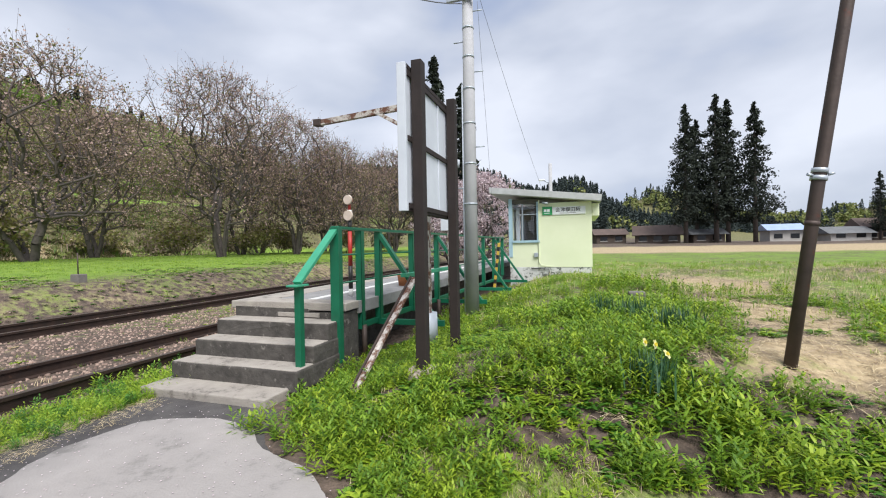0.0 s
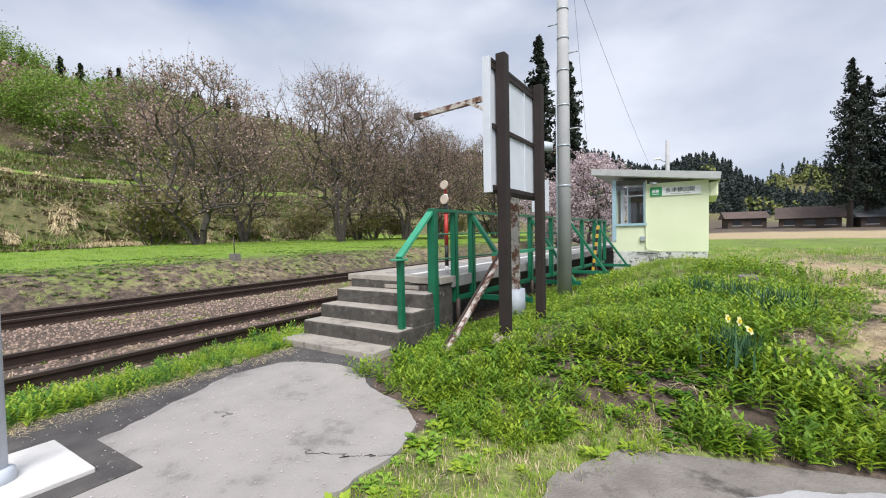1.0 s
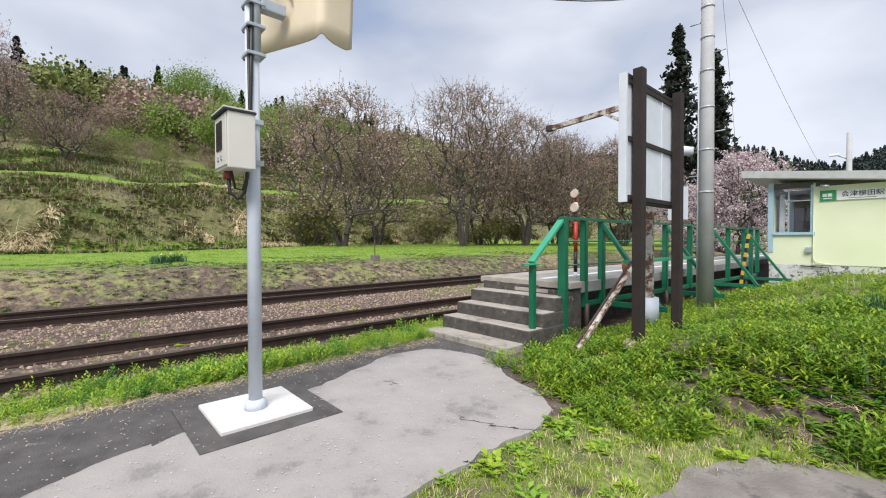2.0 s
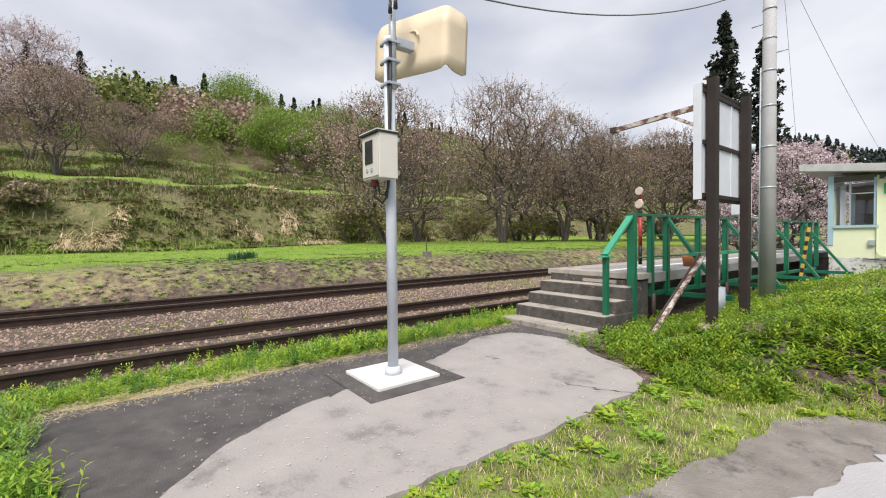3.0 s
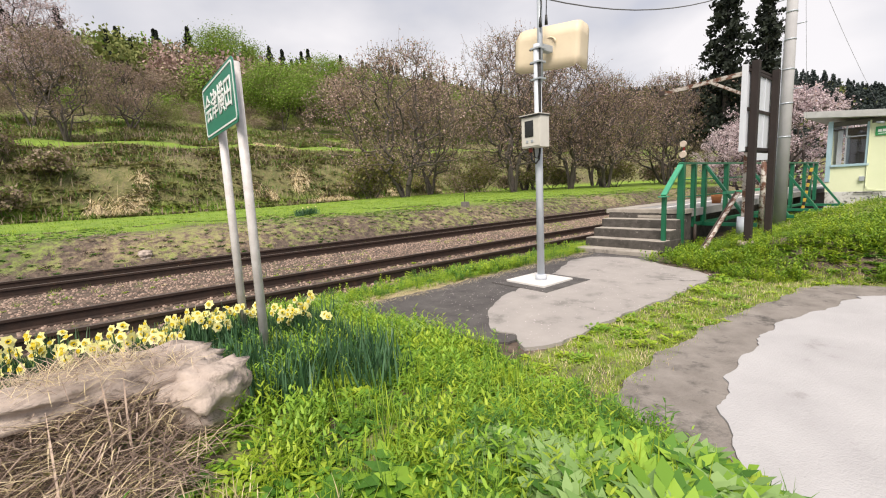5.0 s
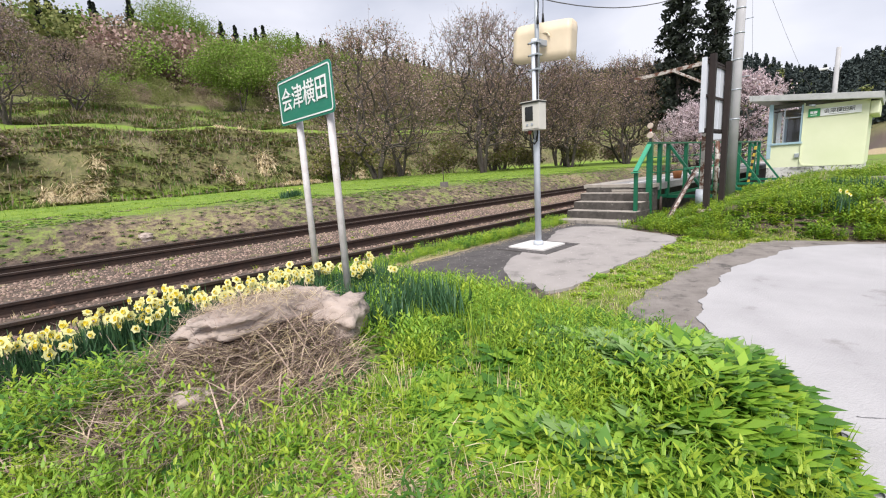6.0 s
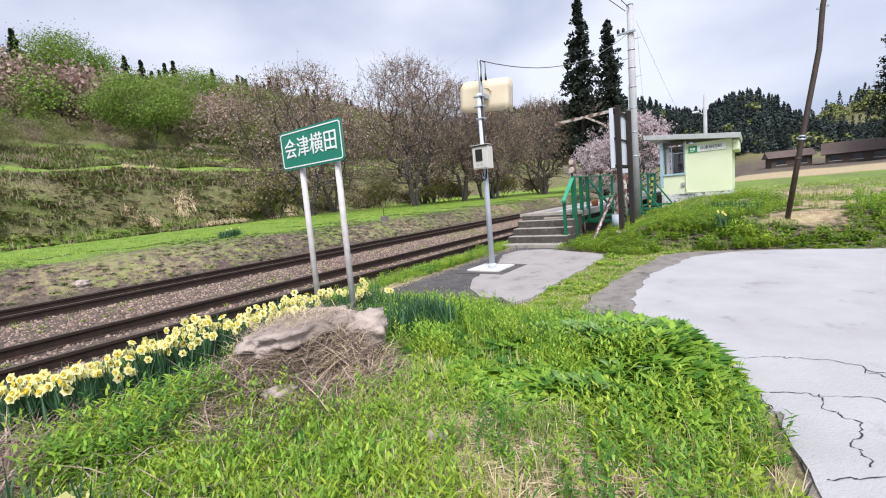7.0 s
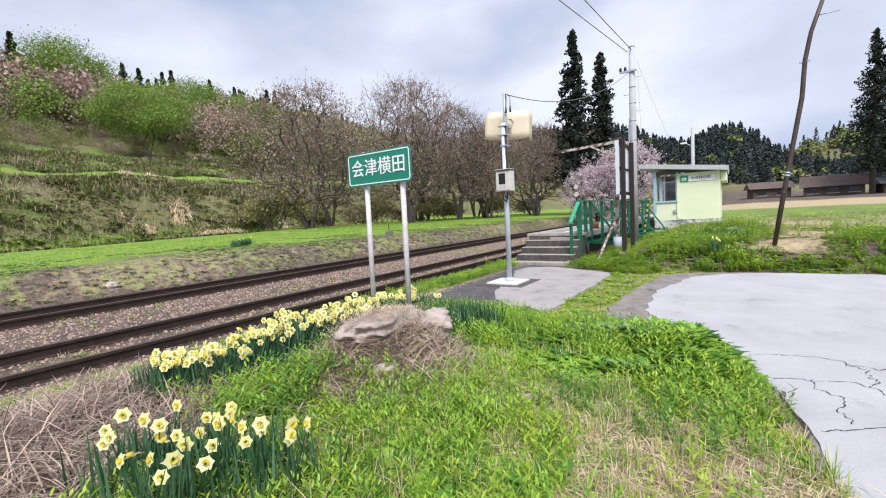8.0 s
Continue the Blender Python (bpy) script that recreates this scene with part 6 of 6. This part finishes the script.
X, Y, q = sow(900, -1.5, 0.95, -2.6, 2.8, lambda x, y, r: off_paving(x, y) & ((wob(x, y, 2.2, 0.3) > 0.25) | (r.random(len(x)) < 0.2)), 39)
scatter("strip_weeds", mug + ros, [weed_a, weed_b, weed_a, weed_b], X, Y, q.uniform(0.5, 1.0, len(X)), "low leafy weeds in the strip beside the path", seed=40)
X, Y, q = sow(1500, -1.2, 1.3, -7.6, -4.0, lambda x, y, r: off_paving(x, y) & (leafy(x, y) < 0.5) & (r.random(len(x)) < 0.25 + sm(-4.2, -4.9, y)), 41)
scatter("pale_tufts", blades, [straw, weed_b, straw, grass_blade], X, Y, q.uniform(0.35, 0.8, len(X)), "short straw-coloured and yellow-green grass tufts", "grass", seed=42)
X, Y, q = sow(5600, -1.2, 1.25, -8.0, -4.6, lambda x, y, r: off_paving(x, y) & (wob(x, y, 2.1, 1.2) > -0.6) & (r.random(len(x)) < sm(-4.4, -5.6, y)), 35)
scatter("bank_straw", straws, [straw, straw, straw_brown], X, Y, q.uniform(0.6, 1.2, len(X)), "pale dry grass lying between the weeds", "grass", lift=0.02, seed=36)
X, Y, q = sow(5000, -4.6, 1.2, -9.5, -4.2, lambda x, y, r: off_paving(x, y) & (((y < -5.9) & (x < -1.95)) | ((x > -2.3) & (x < -1.15) & (y < -4.6) & (y > -5.8)) | ((y < -5.5) & (x < -0.4) & (r.random(len(x)) < 0.12))) & (x > -4.3), 27)
scatter("dead_stalks", long_straws, [straw_brown, dead_dark, straw_brown], X, Y, q.uniform(0.5, 1.35, len(X)), "matted dead brown stalks on the bank", "dry stalks", seed=28)

bushy = [shoot(270 + i, 10, 0.24, 0.062, 0.019, 0.10, 0.75) for i in range(4)]
X, Y, q = sow(900, -4.1, 1.0, -6.0, -2.35, lambda x, y, r: off_paving(x, y) & ~rocky(x, y) & (wob(x, y, 2.9, 1.4) > 0.1) & ((x > -2.3) | (y > -3.4)) & (r.random(len(x)) < np.where(y < -4.9, 0.3, 0.75)), 53)
scatter("tall_shoots", bushy, [weed_b, weed_a, weed_b, weed_a], X, Y, q.uniform(0.5, 1.05, len(X)), "clumps of tall bright green leafy shoots", seed=54)
X, Y, q = sow(300, -2.6, -1.6, -6.6, -5.3, lambda x, y, r: (((x + 2.1) / 0.36) ** 2 + ((y + 5.95) / 0.5) ** 2 < 1), 55)
scatter("feathery_weeds", spikes, [weed_a, weed_c, weed_b], X, Y, q.uniform(0.8, 1.5, len(X)), "feathery green shoots between the daffodils and the rock", seed=56)
X, Y, q = sow(900, -4.3, -2.3, -3.9, -2.45, lambda x, y, r: off_paving(x, y) & (y < -2.55 + 0.12 * (x + 4)) & (r.random(len(x)) < 0.8), 63)
scatter("verge_clumps", mug + bushy, [weed_a, weed_pale, weed_b, weed_a], X, Y, q.uniform(0.5, 1.0, len(X)), "leafy green weeds at the end of the path", seed=64)
X, Y, q = sow(700, -1.75, 0.2, -7.4, -5.2, lambda x, y, r: off_paving(x, y) & (x + 0.55 * (y + 5.2) < -0.2) & (r.random(len(x)) < 0.75), 59)
scatter("front_shoots", spikes + bushy, [weed_b, weed_a, weed_b, weed_a], X, Y, q.uniform(0.45, 0.95, len(X)), "bright green shoots on the near slope of the bank", seed=60)
X, Y, q = sow(700, -1.75, 0.0, -7.4, -5.2, lambda x, y, r: off_paving(x, y) & (x + 0.55 * (y + 5.2) < 0.0), 61)
scatter("front_grass", blades, [grass_blade, weed_b, weed_a, grass_deep], X, Y, q.uniform(0.4, 0.85, len(X)), "green grass on the near slope of the bank", "grass", seed=62)
X, Y, q = sow(420, -0.9, 0.8, -4.4, -2.45, lambda x, y, r: off_paving(x + 0.12, y + 0.1) & (leafy(x, y) > 0.35) & (wob(x, y, 3.3, 0.9) > -0.2), 57)
scatter("shrubby_weeds", [rosette(280 + i, 60, 0.115, 0.046, 1.1) for i in range(4)], [weed_a, weed_pale, weed_a, weed_c], X, Y, q.uniform(0.7, 1.2, len(X)), "pale tipped leafy weeds mounded by the car park", seed=58)

# ---------------------------------------------------------------- daffodils
def flower_mesh():
    V, F, I, k = [], [], [], 0
    for i in range(6):
        a = i * math.pi / 3
        c, s = math.cos(a), math.sin(a)
        p = np.array([(0.006, 0, 0), (0.026, -0.018, 0.006), (0.042, 0, 0.001), (0.026, 0.018, 0.006)])
        V.append(np.stack([p[:, 0] * c - p[:, 1] * s, p[:, 0] * s + p[:, 1] * c, p[:, 2]], 1))
        F.append((k, k + 1, k + 2, k + 3))
        I.append(0)
        k += 4
    n = 7
    for i in range(n):
        a0, a1 = 2 * math.pi * i / n, 2 * math.pi * (i + 1) / n
        V.append(np.array([(0.009 * math.cos(a0), 0.009 * math.sin(a0), 0), (0.009 * math.cos(a1), 0.009 * math.sin(a1), 0), (0.016 * math.cos(a1), 0.016 * math.sin(a1), 0.017), (0.016 * math.cos(a0), 0.016 * math.sin(a0), 0.017)]))
        F.append((k, k + 1, k + 2, k + 3))
        I.append(1)
        k += 4
    ob = from_arrays("flower", np.concatenate(V), np.array(F), [daff_petal, daff_cup], I)
    me = ob.data
    bpy.data.objects.remove(ob)
    return me


FLOWER = flower_mesh()


def daffodil_clump(x, y, seed, flowers, size=1.0, yellow=False, label="clump of daffodils with pale yellow flowers"):
    t = thing("daffodil_clump", pose(x, y, float(land(x, y))), label, "daffodils", "daffodils along the bank")
    V, F = tuft(seed, 150, 0.40 * size, 0.018, 0.55, 0.10, 0.13 * size, 3)
    o = from_arrays("foliage", V, F, [daff_leaf])
    o["kind"] = "stuff"
    o.parent = t
    r = random.Random(seed)
    sv = []
    for i in range(flowers):
        a, d = r.uniform(0, 6.28), 0.20 * size * math.sqrt(r.random())
        h = size * r.uniform(0.30, 0.43)
        b, e = Vector((d * 0.5 * math.cos(a), d * 0.5 * math.sin(a), 0)), Vector((d * math.cos(a), d * math.sin(a), h))
        sv.append((b, e, 0.004, 0.003, 0))
        f = new("flower", FLOWER)
        face = Vector((r.uniform(-0.2, 1.0), r.uniform(-1.2, 0.2), r.uniform(0.0, 0.5))).normalized()
        f.matrix_basis = Matrix.Translation(e) @ face.to_track_quat("Z", "Y").to_matrix().to_4x4() @ Matrix.Scale(r.uniform(0.75, 1.1), 4)
        f.parent = t
    if sv:
        o = seg_mesh("stalk", sv, daff_leaf, 4)
        o["kind"] = "stuff"
        o.parent = t


r = random.Random(8)
for i in range(24):
    f = i / 23
    daffodil_clump(-2.82 - 0.2 * f + r.uniform(-0.22, 0.22), -6.4 + 3.1 * f + r.uniform(-0.1, 0.1), 300 + i, r.randint(9, 18) if f < 0.7 else 8, r.uniform(0.78, 1.0))
for i, (x, y) in enumerate(((-1.5, -6.75), (-1.15, -6.6), (-1.3, -7.0), (-1.75, -6.95))):
    daffodil_clump(x, y, 340 + i, 9, 0.95, label="clump of yellow daffodils among dead stalks")
daffodil_clump(0.42, 3.55, 350, 3, 0.75, label="small daffodil with bright yellow flowers on the mound")
for i, (x, y) in enumerate(((0.55, 5.6), (0.2, 6.0), (0.9, 5.0), (-2.7, -3.5), (-2.4, -3.3), (-2.3, -3.8), (-2.0, -3.6), (-2.1, -3.2), (-1.8, -3.9), (-2.55, -4.05), (-1.75, -3.3), (-2.2, -4.1))):
    daffodil_clump(x, y, 360 + i, 0 if i < 3 or i > 4 else 2, 0.8, label="clump of daffodil leaves with few flowers")
for i in range(3):
    daffodil_clump(-15.5 - 0.1 * i, 1.25 + 0.3 * i, 370 + i, 1, 0.75, label="dark low daffodil clump in the grass beyond the track")

# ---------------------------------------------------------------- rocks and small things
def rock(name, x, y, z, sx, sy, sz, turn, seed, label):
    bm = bmesh.new()
    bmesh.ops.create_icosphere(bm, subdivisions=4, radius=1.0)
    off = Vector((seed * 3.1, seed * 1.7, 0))
    for v in bm.verts:
        c = v.co.copy()
        k = max(abs(c.x), abs(c.y), abs(c.z))
        c = c.lerp(c / k, 0.6)
        c *= 1 + 0.20 * noise.noise(c * 1.6 + off) + 0.13 * noise.noise(c * 4 + off) + 0.06 * noise.noise(c * 10 + off)
        led = 1 + 0.07 * math.tanh(6 * math.sin(c.z * 7 + 2 * noise.noise(c * 1.5 + off)))
        v.co = Vector((c.x * sx * led, c.y * sy * led, c.z * sz))
    ob = part(name, bm, rock_m, m=pose(x, y, z, 0, 0, turn), smooth=True)
    return tagged(ob, label, "rock")


rock("rock", -2.12, -4.72, 0.45, 0.27, 0.52, 0.13, 14, 1, "large flat pinkish grey rock with dry straw on it")
rock("rock", -1.78, -4.32, 0.39, 0.17, 0.20, 0.15, 40, 2, "pale angular rock beside the large one")
rock("rock", -1.5, -5.35, 0.26, 0.08, 0.11, 0.09, 10, 3, "small pale rock among dead stalks")
rock("rock", -0.35, -5.2, 0.22, 0.06, 0.05, 0.06, 10, 4, "small pale stone in the grass")
rock("rock", -11.9, -4.0, 0.2, 0.16, 0.14, 0.12, 10, 5, "dark stone beside the track")
X, Y, q = sow(130, -2.45, -1.8, -5.2, -4.35, lambda x, y, r: r.random(len(x)) < 0.8, 29)
scatter("rock_straw", long_straws, [straw_brown, straw], X, Y, q.uniform(0.25, 0.6, len(X)), "dry straw lying on the rock", "dry stalks", lift=0.23, seed=30)
X, Y, q = sow(1500, -2.5, -1.05, -5.95, -4.45, lambda x, y, r: (((x + 1.72) / 0.6) ** 2 + ((y + 5.1) / 0.75) ** 2 < 1) & (r.random(len(x)) < 0.85), 51)
scatter("straw_heap", long_straws, [straw_brown, dead_dark, straw, straw_brown], X, Y, q.uniform(0.4, 0.95, len(X)), "tangled heap of dead brown stalks under the rock", "dry stalks", lift=0.02, seed=52)


def build_field_marker():
    t = thing("boundary_marker", pose(-13.4, 8.0, float(land(-13.4, 8.0))), "small concrete block with a thin rusty stake", "marker")
    part("block", box(-0.16, -0.12, -0.05, 0.16, 0.12, 0.22, 0.02), stone_grey, t)
    part("stake", tube([(-0.02, 0, 0.2), (-0.04, 0, 0.82)], 0.018, 6), pole_rust, t)
    t = thing("boundary_stone", pose(0.78, 7.2, float(land(0.78, 7.2))), "small square grey boundary stone in the grass", "stone")
    part("stone", box(-0.12, -0.10, -0.1, 0.12, 0.10, 0.17, 0.02), stone_grey, t)


build_field_marker()


def gravel():
    """Ballast stones between and beside the rails."""
    r = np.random.default_rng(3)
    n = 30000
    X, Y = r.uniform(-11.2, -5.0, n), -11 + 27 * r.random(n) ** 1.2
    c = np.array([(-1, -1, -1), (1, -1, -1), (1, 1, -1), (-1, 1, -1), (-.7, -.7, .8), (.6, -.8, .7), (.8, .6, .9), (-.6, .7, .6)], float)
    f = np.array([(4, 5, 6, 7), (0, 1, 5, 4), (1, 2, 6, 5), (2, 3, 7, 6), (3, 0, 4, 7)])
    s = 0.008 + 0.016 * r.random(n) ** 2
    a = r.uniform(0, 6.28, n)
    V = c[None] * s[:, None, None] * r.uniform(0.6, 1.3, (n, 8, 3))
    co, si = np.cos(a)[:, None], np.sin(a)[:, None]
    W = np.stack([V[..., 0] * co - V[..., 1] * si + X[:, None], V[..., 0] * si + V[..., 1] * co + Y[:, None], V[..., 2] * 0.8 + land(X, Y)[:, None] + 0.008], -1)
    F = (f[None] + (np.arange(n) * 8)[:, None, None]).reshape(-1, 4)
    tagged(from_arrays("gravel", W.reshape(-1, 3), F, [gravel_m]), "reddish brown track ballast stones", "gravel", kind="stuff")


gravel()

# fallen blossom on the paving
r = np.random.default_rng(12)
n = 1500
X, Y = -4.05 + 2.8 * r.random(n) ** 1.4, r.uniform(-2.6, 2.9, n)
k = ~off_paving(X, Y) & (Y < 2.9) & ((X < -3.4) | (X > -2.6) | (Y < -0.15) | (Y > 0.6))
X, Y = X[k], Y[k]
P = np.stack([X, Y, np.full(len(X), 0.044)], 1)
a = r.uniform(0, 6.28, len(X))
u = np.stack([np.cos(a), np.sin(a), 0 * a], 1) * 0.007
w = np.stack([-np.sin(a), np.cos(a), 0.15 + 0 * a], 1) * 0.005
V = np.stack([P - u, P - w, P + u, P + w], 1).reshape(-1, 3)
tagged(from_arrays("fallen_petals", V, np.arange(len(V)).reshape(-1, 4), [pink_blossom]), "pale fallen cherry petals on the paving", "petals", kind="stuff")


def crack(pts, seed, z=0.036):
    """A jagged dark crack in the paving."""
    rnd = random.Random(seed)
    bm = bmesh.new()
    path = []
    for a, b in zip(pts, pts[1:]):
        for i in range(22):
            t = i / 22
            bend = 0.03 * math.sin(7 * t + seed) + 0.015 * math.sin(19 * t + 2 * seed)
            path.append(Vector((a[0] + (b[0] - a[0]) * t + bend + rnd.uniform(-0.008, 0.008), a[1] + (b[1] - a[1]) * t + bend + rnd.uniform(-0.008, 0.008), z)))
    prev = None
    for i, p in enumerate(path):
        d = (path[min(i + 1, len(path) - 1)] - path[max(i - 1, 0)]).normalized()
        s = Vector((-d.y, d.x, 0)) * rnd.uniform(0.0008, 0.0045)
        cur = (bm.verts.new(p - s), bm.verts.new(p + s))
        if prev:
            bm.faces.new((prev[0], cur[0], cur[1], prev[1]))
        prev = cur
    ob = part("crack", bm, black_paint)
    tagged(ob, "thin dark crack in the worn paving", "crack", "cracks in the paving", kind="structure")


for i, pts in enumerate(([(-1.95, 1.38), (-1.66, 1.44), (-1.53, 1.53), (-1.35, 1.65)], [(-1.42, 0.95), (-1.3, 1.03)], [(-3.01, 1.46), (-2.85, 1.42)], [(0.95, -2.9), (1.3, -2.75), (1.8, -2.9), (2.3, -2.7)], [(1.05, -3.5), (1.5, -3.35), (1.9, -3.6), (2.6, -3.4)], [(1.2, -4.4), (1.6, -4.1), (2.0, -3.75)], [(1.28, -3.42), (1.42, -3.8), (1.38, -4.2)], [(1.9, -3.6), (2.05, -3.95), (2.4, -4.2)], [(1.6, -2.85), (1.72, -3.1), (1.66, -3.4)], [(0.82, -3.1), (0.95, -3.45), (1.08, -4.0), (1.2, -4.8)])):
    crack(pts, 40 + i)
